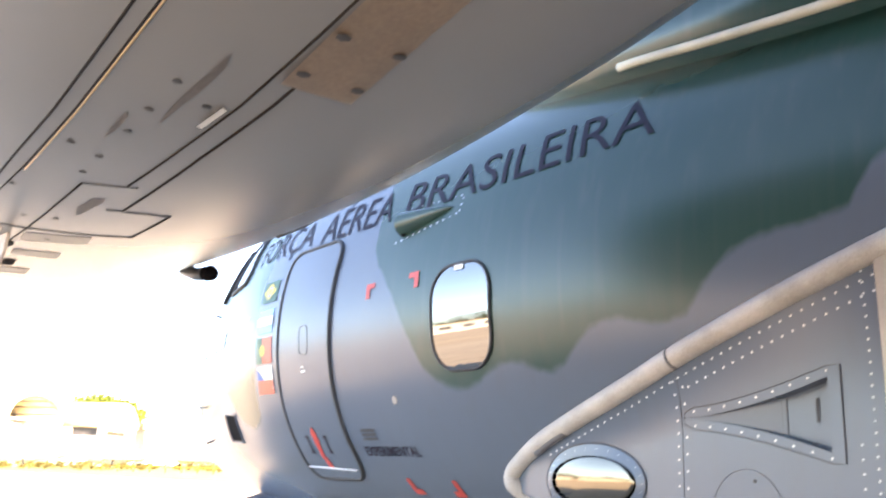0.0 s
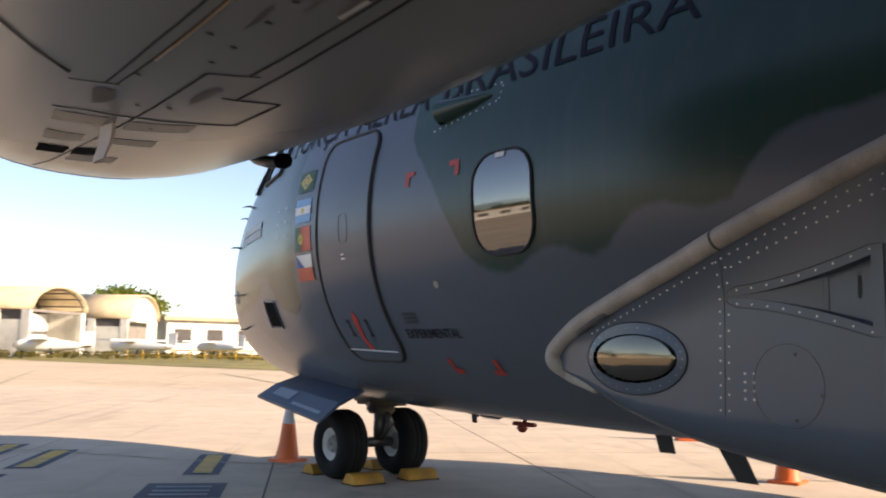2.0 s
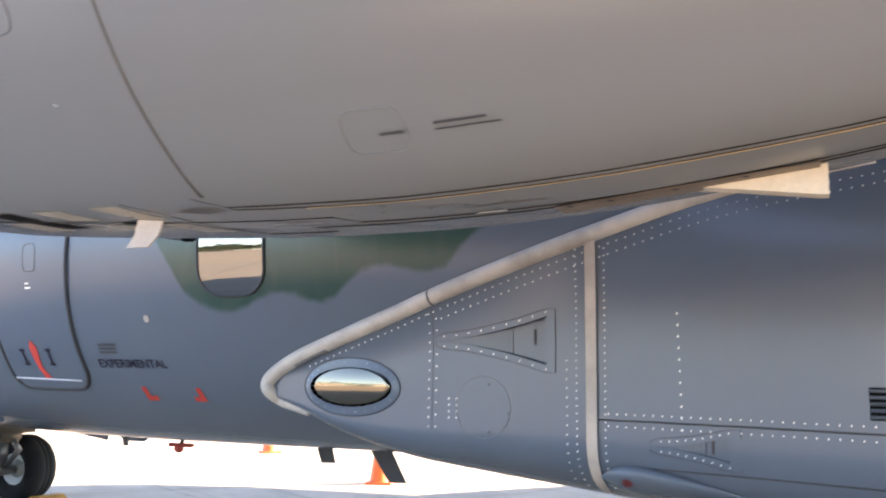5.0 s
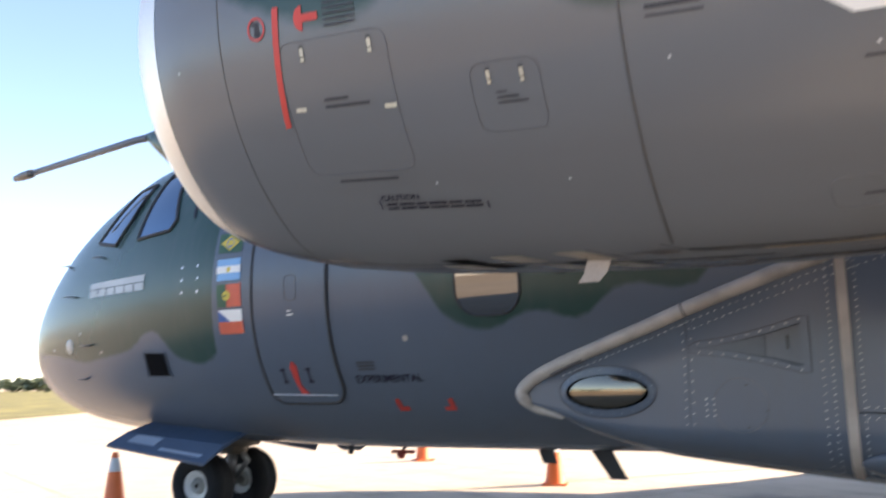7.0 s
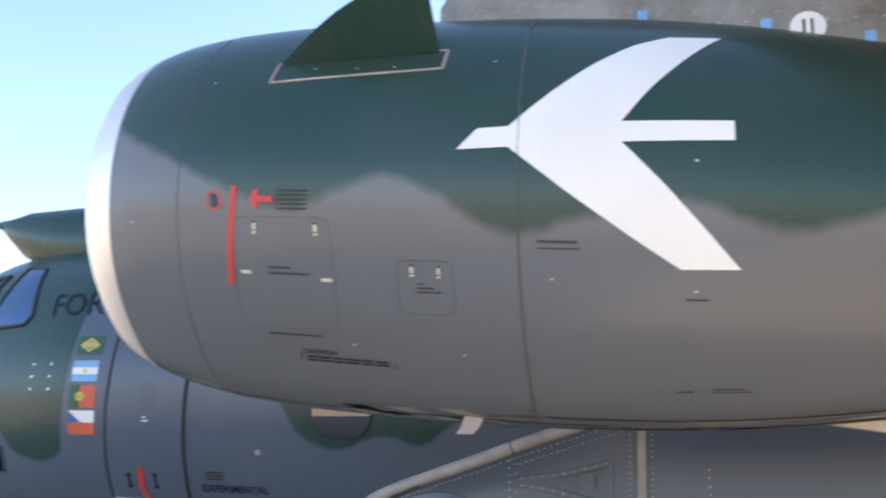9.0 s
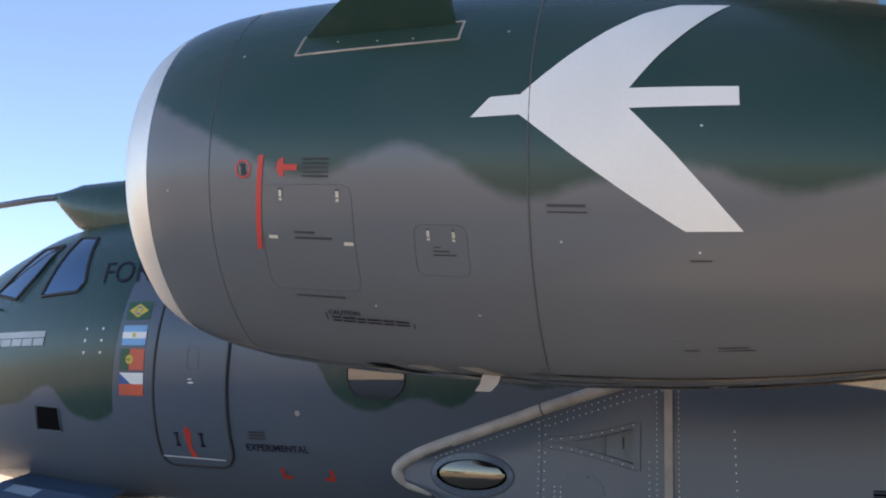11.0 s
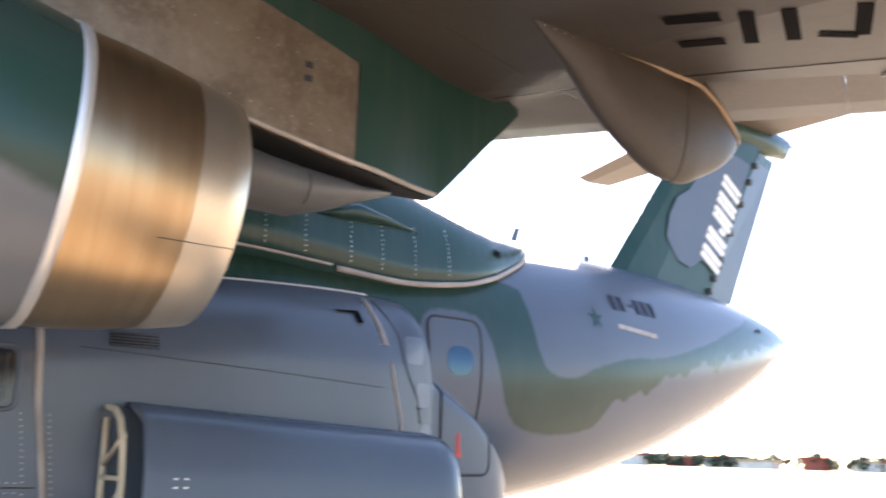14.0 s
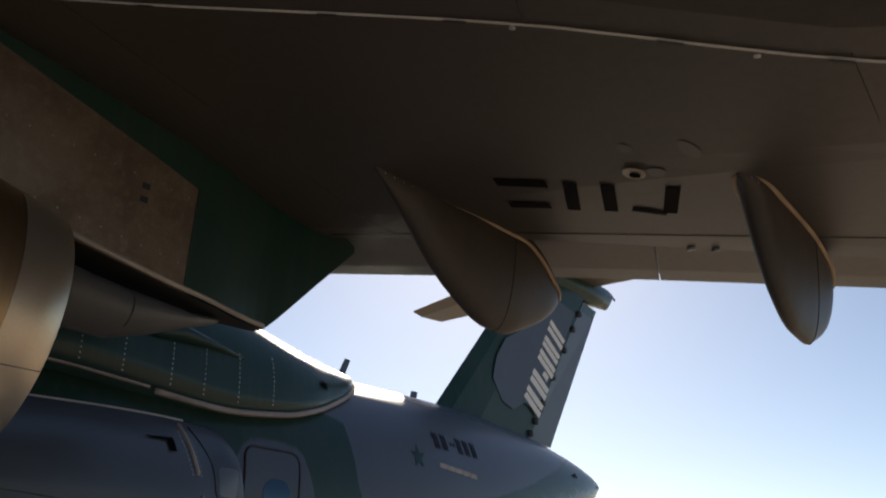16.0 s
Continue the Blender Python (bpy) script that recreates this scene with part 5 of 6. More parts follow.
# cowl underside: door joints, slots and rubbed patches
groove = plain("dark_cowl_groove", (0.018, 0.015, 0.013), 0.8, spec=0.1)
for pts, r in (([(13.0, 15.9), (11.309, 16.5), (11.03, 16.9), (10.624, 17.2)], 0.0022), ([(13.0, 14.5), (11.35, 15.1), (10.918, 15.6), (10.655, 16.1)], 0.0016), ([(13.0, 2.9), (11.594, 4.2), (11.361, 5.0), (11.035, 5.9)], 0.0022),
               ([(13.0, 0.9), (11.628, 1.9), (11.32, 2.8), (10.82, 3.6)], 0.0026), ([(10.967, 9.9), (10.383, 10.4)], 0.0022), ([(10.383, 10.4), (9.784, 11.1), (8.7, 12.2)], 0.0014), ([(10.548, -1.1), (10.855, -1.6)], 0.0022)):
    part("cowl_groove", cowl_line(pts, r, False), groove, nacelle)
for pts in ([(10.512, 20.6), (10.62, 17.2), (10.653, 15.9)], [(10.967, 9.9), (11.042, 4.8)], [(10.804, 5.3), (10.834, 1.5), (10.855, -1.6)], [(10.158, 19.6), (10.281, 15.8), (10.373, 10.6), (10.48, 3.4), (10.546, -1.4)]):
    part("cowl_seam", cowl_line(pts, 0.0013, False), seam_dark, nacelle)
part("hinge_strip", cowl_line([(13.0, 14.2), (11.35, 14.85), (10.93, 15.3)], 0.0022, False), plain("brass_hinge_strip", (0.45, 0.32, 0.17), 0.4, 0.6), nacelle, "thin brass-coloured hinge strip")
part("flush_latch", laid(poly([(11.475, 5.95), (11.575, 5.5), (11.57, 4.95), (11.47, 5.4)]), on_cowl, 0.006, 2.0), plain("bare_latch_metal", (0.62, 0.58, 0.52), 0.35, 0.5), nacelle, "small bare-metal flush latch")
for pts in ([(9.492, 16.3), (9.6, 12.1), (9.44, 11.9), (9.326, 15.6)], [(9.63, 11.3), (9.768, 7.2), (9.629, 6.8), (9.47, 11.0)]):
    part("vent_slot", laid(poly(pts), on_cowl, 0.003, 2.0), cavity, nacelle, "dark slot under the cowl")
worn = plain("rubbed_bare_patch", (0.34, 0.29, 0.225), 0.4, 0.2, vary=0.25, scale=12.0)
for pts in ([(10.306, 10.2), (10.451, 2.8), (10.32, 2.4), (10.172, 9.8)], [(9.99, 9.2), (10.092, 3.4), (9.962, 2.9), (9.867, 9.0)], [(9.476, 10.6), (9.6, 3.9), (9.416, 3.3), (9.289, 10.4)],
            [(10.127, 18.9), (10.278, 12.8), (10.15, 12.6), (9.98, 18.3)], [(9.798, 17.5), (9.919, 12.5), (9.766, 12.3), (9.631, 16.8)]):
    part("worn_patch", laid(poly(pts), on_cowl, 0.0012, 1.5), worn, nacelle)
grime = plain("dark_grime", (0.075, 0.066, 0.06), 0.5, vary=0.2, scale=12.0)
for u, a, du, da in ((10.5, 16.2, 0.1, 1.1), (11.6, 8.3, 0.15, 0.35), (11.36, 11.4, 0.07, 0.3), (10.8, 7.2, 0.1, 0.8)):
    pts = [(u + du * math.cos(t) * (1 + 0.25 * math.sin(3 * t + u)), a + da * math.sin(t) * (1 + 0.3 * math.cos(2 * t + a)) - 1.6 * du * math.cos(t)) for t in [2 * math.pi * i / 18 for i in range(18)]]
    part("grime_mark", laid(poly(pts), on_cowl, 0.001, 1.5), grime, nacelle)
part("mast_hole", laid(poly([(10.06 + 0.06 * math.cos(t), 10.8 + 1.0 * math.sin(t)) for t in [2 * math.pi * i / 16 for i in range(16)]]), on_cowl, 0.003, 2.0), cavity, nacelle)
part("drain_mast", loft([[(x0, y - 0.008, z), (x1, y - 0.004, z), (x1, y + 0.004, z), (x0, y + 0.008, z)] for x0, x1, y, z in ((10.12, 10.24, -5.32, 2.2), (10.1, 10.21, -5.32, 2.12), (10.07, 10.17, -5.325, 2.075))]), strap_beige, nacelle, "pale metal drain mast", smooth=False)
pipe = part("drain_pipe", tube([(9.12, -4.53, 2.55), (9.22, -4.52, 2.46), (9.33, -4.51, 2.375), (9.45, -4.5, 2.305), (9.57, -4.5, 2.27), (9.67, -4.5, 2.258)], [0.03, 0.029, 0.028, 0.027, 0.026, 0.026], 14), strut_metal, nacelle, "bent drain pipe")
part("pipe_end", tube([(9.66, -4.5, 2.259), (9.668, -4.5, 2.258), (9.71, -4.5, 2.255), (9.715, -4.5, 2.255)], [0.028, 0.03, 0.03, 0.026], 14), cavity, pipe, "black pipe end")
for spot in [(11.346, 10.3), (11.173, 10.6), (11.046, 10.7), (10.79, 15.4), (10.586, 8.7), (10.525, 12.0), (11.197, 13.6), (11.467, 10.2), (10.122, 14.2), (10.285, 7.1), (11.6, 10.0), (11.55, 6.5)]:
    part("fastener", rivets(bmesh.new(), [spot], on_cowl, 0.009), seam_dark, nacelle)
# grey fin: the sunlight on it is put into this cream colour
cream = plain("sunlit_cream_fin", (0.55, 0.47, 0.36), 0.5)
bm = loft([[(x, -5.24, top), (x, -5.235, low), (x, -5.165, low), (x, -5.16, top)] for x, top, low in ((11.93, 2.28, 2.205), (12.2, 2.3, 2.18), (12.5, 2.34, 2.14), (12.52, 2.35, 2.14))])
part("fin_plate", laid(poly(rect(11.72, -3.4, 12.5, 3.4)), on_cowl, 0.008, 1.0), plain("brown_stained_plate", (0.16, 0.12, 0.085), 0.5, vary=0.2, scale=12.0), nacelle, "brown stained mounting plate")
for spot in [(11.77, -2.6), (11.77, 2.6), (11.9, -2.6), (11.9, 2.6), (12.1, 2.6), (12.3, 2.6)]:
    part("fastener", rivets(bmesh.new(), [spot], lambda u, v, o: cowl(u, v, 0.008 + o), 0.012), seam_dark, nacelle)
part("lower_fin", bm, cream, nacelle, "wedge fin under the cowl, coloured cream as if sunlit", smooth=False)
part("nozzle_seam", tube([cowl(x, 62, 0.004, between(NOZ, x)[0]) for x in steps(13.7, 14.17, 5)], 0.003, 6), seam_dark, nozzle)

# pylon details
part("pylon_strip", tube([(x, AXIS_Y - between(PYL, x)[2] - 0.005, between(PYL, x)[0] + 0.02) for x in steps(12.6, 16.02, 24)], 0.02, 6), strap_beige, pylon, "pale lower edge strip")
for low in (4.29, 4.19):
    part("pylon_hole", laid(poly(rect(14.72, low, 14.78, low + 0.045)), on_pylon, 0.006), faded_ink, pylon)
for u, v in ((11.91, 4.48), (12.47, 4.35), (11.20, 4.61)):
    part("tape", laid(poly(rect(u - 0.03, v - 0.035, u + 0.03, v + 0.035)), on_pylon, 0.006), flag_blue, pylon, "strip of light blue tape")
part("pylon_label", laid(poly(ellipse(12.14, 4.44, 0.10, 0.10, 18)), on_pylon, 0.006), white_paint, pylon, "round white label")
part("small_writing", laid(many([rect(12.11, 4.39, 12.125, 4.49), rect(12.155, 4.39, 12.17, 4.49)]), on_pylon, 0.01), faded_ink, pylon)
part("panel_seam", tube([(15.172, AXIS_Y - 0.27, 3.74), (15.172, AXIS_Y - 0.27, 4.46)], 0.004, 6), seam_dark, pylon)
part("rivets", rivets(bmesh.new(), row(10.6, 4.56, 15.1, 4.36, 0.15) + row(12.5, 4.1, 15.1, 3.86, 0.15), on_pylon, 0.007), rivet_metal, pylon)
part("exhaust_plug", loft([[(x, AXIS_Y + r * math.cos(a), zc + h * math.sin(a)) for a in [2 * math.pi * i / 28 for i in range(28)]] for x, r, h, zc in ((13.6, 0.34, 0.26, 3.52), (14.2, 0.33, 0.22, 3.50), (14.55, 0.31, 0.185, 3.475), (14.82, 0.28, 0.175, 3.46), (15.12, 0.22, 0.118, 3.4975), (15.36, 0.14, 0.06, 3.54), (15.63, 0.05, 0.02, 3.60))]), plain("grey_exhaust_body", (0.09, 0.088, 0.085), 0.45), nozzle)
part("plug_joint", tube([(14.82, AXIS_Y + 0.282 * math.cos(a), 3.46 + 0.177 * math.sin(a)) for a in [math.pi * (0.86 + 0.4 * i / 10) for i in range(11)]], 0.005, 6), seam_dark, nozzle)
# thin sheet below the pylon; its near-black colour paints in the shade there
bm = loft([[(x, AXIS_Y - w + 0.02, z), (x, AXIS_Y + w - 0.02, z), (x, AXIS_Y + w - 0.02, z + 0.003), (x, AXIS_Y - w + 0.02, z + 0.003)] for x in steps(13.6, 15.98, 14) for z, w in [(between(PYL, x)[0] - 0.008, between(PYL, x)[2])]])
part("pylon_underside", bm, plain("painted_shade_underside", (0.02, 0.018, 0.016), 0.7), pylon, "near-black sheet coloured as the shade under the pylon", smooth=False)

# ---- wing details ----
wing_ink = plain("black_wing_marking", (0.008, 0.007, 0.008), 0.8, spec=0.05)
for p in [bar(16.13, -7.55, 16.25, -7.88, 0.10), bar(16.45, -7.42, 16.56, -7.69, 0.10), bar(16.27, -8.04, 16.68, -7.80, 0.09), bar(16.36, -8.26, 16.78, -8.03, 0.09), bar(16.53, -8.62, 16.93, -8.38, 0.09), bar(16.78, -8.19, 16.93, -8.36, 0.08)]:
    part("registration_bar", laid(poly(p), on_wing, 0.008, 0.3), wing_ink, wing, "dark bar of the registration")
part("filler_cap", laid(poly(ellipse(16.26, -8.51, 0.07, 0.07, 18)), on_wing, 0.02), worn, wing, "round worn filler cap")
part("cap_hole", laid(poly(ellipse(16.27, -8.51, 0.036, 0.036, 14)), on_wing, 0.026), cavity, wing)
stain = plain("dark_fuel_stain", (0.06, 0.052, 0.048), 0.35)
for u, v, a, b in ((16.31, -8.63, 0.055, 0.055), (16.12, -8.94, 0.1, 0.05), (16.0, -8.6, 0.05, 0.04)):
    part("fuel_stain", laid(poly(ellipse(u, v, a, b, 16)), on_wing, 0.004, 0.3), stain, wing)
SLAT = [(5.4, 13.1), (6.68, 13.75), (8.79, 14.8), (9.66, 15.38), (10.09, 15.66), (12.5, 17.0)]


def slat_x(d):
    return between(SLAT, d)[0]


sl = [(slat_x(d), -d) for d in steps(5.4, 12.4, 24)]
part("slat_gap", tube(path_on(sl, on_wing, 0.008, step=0.3), 0.007, 6), plain("pale_gap_sealant", (0.62, 0.6, 0.56), 0.5), wing, "pale line of the slat gap")
for d in (6.9, 7.9, 8.5, 9.35, 9.95):
    part("slat_stop", laid(poly(bar(slat_x(d - 0.05), -d + 0.05, slat_x(d + 0.05), -d - 0.05, 0.022)), on_wing, 0.018), seam_dark, wing)
part("wing_lamps", rivets(bmesh.new(), [(slat_x(8.72) + 0.05, -8.72), (slat_x(9.66) + 0.05, -9.64)], on_wing, 0.02, 0.012), rivet_metal, wing)
part("panel_seam", tube(path_on([(slat_x(8.8), -8.8), (slat_x(8.8) - 0.45, -9.0)], on_wing, 0.0), 0.008, 6), seam_dark, wing)
for x, y in ((17.66, -8.15), (17.72, -8.31)):
    part("flap_bracket", box((x - 0.007, y - 0.03, wing_z(-y) - 0.014), (x + 0.007, y + 0.03, wing_z(-y) + 0.02)), rivet_metal, wing)
for d0 in (6.4, 10.0, 11.2):
    part("panel_seam", tube(path_on([(wing_le(d0) + 0.6, -d0), (wing_te(d0) - flap_chord(d0), -d0 + 0.4)], on_wing, 0.001, step=0.5), 0.002, 6), seam_dark, wing)
part("panel_seam", tube(path_on([(wing_te(d) - 1.35, -d) for d in steps(5.4, 12.4, 14)], on_wing, 0.001), 0.004, 6), seam_dark, wing)

# fin details
def on_fin(u, v, off):
    return Vector((u, -0.205 - off, v))


patch = [(25.1, 5.75), (25.2, 6.2), (25.45, 6.6), (25.8, 6.8), (26.6, 7.7), (27.0, 7.9), (27.85, 7.75), (26.75, 5.75), (26.45, 5.35), (26.1, 5.45), (25.75, 5.25), (25.4, 5.35)]
part("grey_patch", laid(poly(patch), on_fin, 0.004, 0.3), paint_grey, fin, "grey camouflage patch")
foot, across, along = Vector((26.07, 5.55)), Vector((0.50, -0.35)), Vector((0.92, 1.892))
bars = []
for f, w in ((0.04, 0.17), (0.12, 0.17), (0.24, 0.17), (0.32, 0.17), (0.50, 0.15), (0.57, 0.15), (0.67, 0.15), (0.74, 0.15), (0.86, 0.15), (0.94, 0.15)):
    p = foot + along * f
    bars.append(bar(p.x, p.y, p.x + across.x, p.y + across.y, w * 0.8))
p = foot + along * 0.42
bars.append(bar(p.x + 0.25, p.y - 0.17, p.x + 0.4, p.y - 0.28, 0.13))
for p in bars:
    part("tail_bar", laid(poly(p), on_fin, 0.01, 0.4), white_paint, fin, "white bar of the tail writing")
for k, u in enumerate((0.04, 0.12, 0.2, 0.24, 0.42, 0.62, 0.78, 0.9)):
    x, z = 26.26 + 1.99 * u, 4.75 + 3.37 * u
    part("hinge", box((x - 0.05, -0.2, z - 0.06), (x + 0.07, -0.14, z + 0.06)), seam_dark, rudder)
part("static_wick", tube([(29.55, -0.05, 8.7), (29.75, -0.05, 8.58)], 0.02, 6), seam_dark, fin)


# ---- ground and apron ----
def concrete_mat(name, tint):
    n = Nodes(name)
    at = n.node("ShaderNodeNewGeometry").outputs["Position"]
    big, mid, fine = n.noise(0.12, 4, vec=at), n.noise(1.3, 5, 0.65, vec=at), n.noise(40.0, 6, 0.7, vec=at)
    info = n.node("ShaderNodeObjectInfo").outputs["Random"]
    base = n.mix(n.smooth(n.math("ADD", n.math("MULTIPLY", big, 0.5), n.math("MULTIPLY", mid, 0.5)), 0.35, 0.65), tuple(c * 0.82 for c in tint), tuple(c * 1.08 for c in tint))
    base = n.mix(n.math("MULTIPLY", info, 0.12), base, tuple(c * 0.6 for c in tint))
    base = n.mix(n.math("MULTIPLY", n.smooth(n.noise(0.6, 5, 0.7, vec=at), 0.56, 0.75), 0.5), base, tuple(c * 0.42 for c in tint))
    turned_at = n.node("ShaderNodeMapping")
    n.put(turned_at.inputs["Vector"], at)
    turned_at.inputs["Rotation"].default_value = (0, 0, radians(32))
    tyres = n.noise(1.0, 4, 0.6, vec=turned_at.outputs[0], stretch=(0.06, 1.5, 1.0))
    base = n.mix(n.math("MULTIPLY", n.smooth(tyres, 0.56, 0.72), 0.45), base, tuple(c * 0.4 for c in tint))
    px, py, pz = n.xyz(at)
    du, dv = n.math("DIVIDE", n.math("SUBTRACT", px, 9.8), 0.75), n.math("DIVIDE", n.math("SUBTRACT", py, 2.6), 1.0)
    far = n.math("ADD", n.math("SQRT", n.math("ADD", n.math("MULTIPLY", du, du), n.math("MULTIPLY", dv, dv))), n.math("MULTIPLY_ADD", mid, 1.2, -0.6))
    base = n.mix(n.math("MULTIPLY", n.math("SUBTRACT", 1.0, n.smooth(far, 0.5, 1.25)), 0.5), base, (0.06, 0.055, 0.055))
    n.bump(fine, 0.25, 0.006)
    return n.done(base, 0.85)


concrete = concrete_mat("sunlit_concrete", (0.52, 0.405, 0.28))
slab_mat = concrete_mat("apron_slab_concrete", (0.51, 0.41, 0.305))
joint_mat = plain("tarred_joint", (0.05, 0.045, 0.04), 0.8)
grass_mat = plain("dry_grass", (0.20, 0.17, 0.045), 0.95, vary=0.3, scale=1.5)
bm = bmesh.new()
s = 2500
bm.faces.new([bm.verts.new(p) for p in ((-s, -s, -0.012), (s, -s, -0.012), (s, s, -0.012), (-s, s, -0.012))])
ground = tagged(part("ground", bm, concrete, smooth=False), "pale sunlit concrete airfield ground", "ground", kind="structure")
turn = pose(0.8, 0.0, 0, 0, 0, -28.5)
bm = box((-20, -24.1, -0.010), (30, 24.1, -0.006), turn)
part("joint_bed", bm, joint_mat, ground, "dark tarred joints", smooth=False)

# grass strips, far fields
def sheet(points, z):
    bm = bmesh.new()
    bm.faces.new([bm.verts.new((x, y, z)) for x, y in points])
    return bm


tagged(part("grass", sheet([(-31, 22), (-61, 13), (-93, 4), (-400, -80), (-900, 300), (-200, 400)], 0.004), grass_mat, smooth=False), "dry yellow-green grass beside the apron", "grass", kind="structure")
tagged(part("dry_field", sheet([(140, -400), (120, 30), (60, 200), (200, 700), (900, 700), (900, -700)], 0.004), plain("dry_field_grass", (0.30, 0.23, 0.12), 0.95, vary=0.2, scale=0.5), smooth=False), "dry tan grass field", "grass", kind="structure")
tagged(part("far_runway", sheet([(300, -500), (260, 60), (330, 600), (390, 600), (320, 60), (360, -500)], 0.012), plain("runway_grey", (0.28, 0.27, 0.26), 0.9), smooth=False), "grey runway strip", "road", kind="structure")

# painted marks
dark_blue = plain("dark_blue_road_paint", (0.035, 0.045, 0.075), 0.7, vary=0.2, scale=8.0)
line_paint = plain("faded_line_paint", (0.42, 0.36, 0.24), 0.8, vary=0.25, scale=8.0)


def flat(u, v, off):
    return Vector((u, v, off))


ax = Vector((0.882, -0.471))
for cx, cy in ((1.56, -1.34), (0.02, -2.98), (-1.05, -3.4), (-3.2, -5.0)):
    c = Vector((cx, cy))
    a, b = c - ax * 1.02, c + ax * 1.02
    mark = tagged(part("ground_mark", laid(poly(bar(a.x, a.y, b.x, b.y, 0.42)), flat, 0.004, 3.0), dark_blue, smooth=False), "worn yellow bar on dark blue paint", "ground mark", "apron marks", "structure")
    a, b = c - ax * 0.9, c + ax * 0.9
    part("yellow_bar", laid(poly(bar(a.x, a.y, b.x, b.y, 0.22)), flat, 0.008, 3.0), yellow_paint, mark, smooth=False)
for cx, cy in ((3.47, -2.42), (1.6, -4.3)):
    c = Vector((cx, cy))
    a, b = c - ax * 0.5, c + ax * 0.5
    mark = tagged(part("ground_mark", laid(poly(bar(a.x, a.y, b.x, b.y, 0.85)), flat, 0.004, 3.0), dark_blue, smooth=False), "dark blue painted square with pale writing bars", "ground mark", "apron marks", "structure")
    side = Vector((0.471, 0.882))
    bars = []
    for k in (-0.22, 0.05, 0.3):
        p, q = c + ax * k - side * 0.3, c + ax * k + side * 0.28
        bars.append(bar(p.x, p.y, q.x, q.y, 0.1))
    part("writing_bars", laid(many(bars), flat, 0.008, 3.0), plain("chalky_white", (0.32, 0.33, 0.34), 0.8), mark, smooth=False)
for a, b, w in (((-6, -6.4), (1.57, -1.1), 0.05), ((1.57, -1.1), (5.1, 2.77), 0.05), ((5.1, 2.77), (9.5, 7.5), 0.05), ((-40, 6), (-10, -3), 0.18), ((-34, 14), (-12, 9), 0.15)):
    tagged(part("ground_line", laid(poly(bar(a[0], a[1], b[0], b[1], w)), flat, 0.006, 60.0), line_paint, smooth=False), "thin faded painted line", "ground mark", "apron lines", "structure")


# ---- traffic cones and chocks ----
def make_cone():
    root = empty("traffic_cone", "orange traffic cone with a white collar standing on the apron", "traffic cone", "cones round the aircraft")
    part("base", add_box(bmesh.new(), (-0.19, -0.19, 0.0), (0.19, 0.19, 0.035), bevel=0.012), orange_plastic, root, smooth=False)
    part("shaft", turned([(0.16, 0.035), (0.15, 0.05), (0.085, 0.5)], 28), orange_plastic, root)
    part("collar", turned([(0.087, 0.5), (0.085, 0.5), (0.055, 0.68), (0.053, 0.68)], 28), white_paint, root, "white reflective collar")
    part("tip", turned([(0.054, 0.68), (0.035, 0.75), (0.03, 0.755), (0.022, 0.74)], 20), orange_plastic, root)
    return root


cone = make_cone()
cone.matrix_basis = pose(1.78, -0.33, 0, 0, 0, 20)
for k, (x, y) in enumerate(((6.5, 3.9), (2.5, 7.1), (9.6, 9.3))):
    copy_thing(cone, pose(x, y, 0, 0, 0, 15 + 33 * k))


chock_paint = plain("scuffed_orange_yellow_paint", (0.50, 0.25, 0.03), 0.65, vary=0.25, scale=12.0)


def make_chock():
    root = empty("wheel_chock", "scuffed orange-yellow wheel chock against the tyre", "wheel chock", "chocks at the nose wheel")
    part("block", loft([[(-0.13, y, 0.0), (0.13, y, 0.0), (0.1, y, 0.07), (0.05, y, 0.115), (-0.05, y, 0.125), (-0.1, y, 0.07)] for y in (-0.2, -0.185, 0.185, 0.2)]), chock_paint, root, smooth=False)
    part("pad", box((-0.14, -0.21, 0.0), (0.14, 0.21, 0.012)), dark_rubber, root, smooth=False)
    return root


chock = make_chock()
chock.matrix_basis = pose(4.02, -0.53, 0, 0, 0, 3)
for x, y, a in ((4.02, 0.22, -4), (3.02, -0.5, 182), (3.02, 0.36, 178)):
    copy_thing(chock, pose(x, y, 0, 0, 0, a))


# ---- hangars and buildings ahead ----
wall_white = plain("whitewashed_wall", (0.74, 0.71, 0.64), 0.9, vary=0.14, scale=2.5)
roof_cream = plain("cream_sheet_roof", (0.56, 0.43, 0.27), 0.7, vary=0.14, scale=2.5)
roof_red = plain("red_tile_roof", (0.32, 0.09, 0.06), 0.8)
dark_open = plain("dark_opening", (0.10, 0.09, 0.085), 0.9)
rib_grey = plain("grey_truss", (0.24, 0.21, 0.18), 0.7)


def vault_line(w, h, e, n=18):
    """Outline of a vaulted roof from eave to eave: width w, eave height e, crown height h."""
    return [(w / 2 - w / 2 * math.cos(math.pi * i / n), e + (h - e) * math.sin(math.pi * i / n)) for i in range(n + 1)]


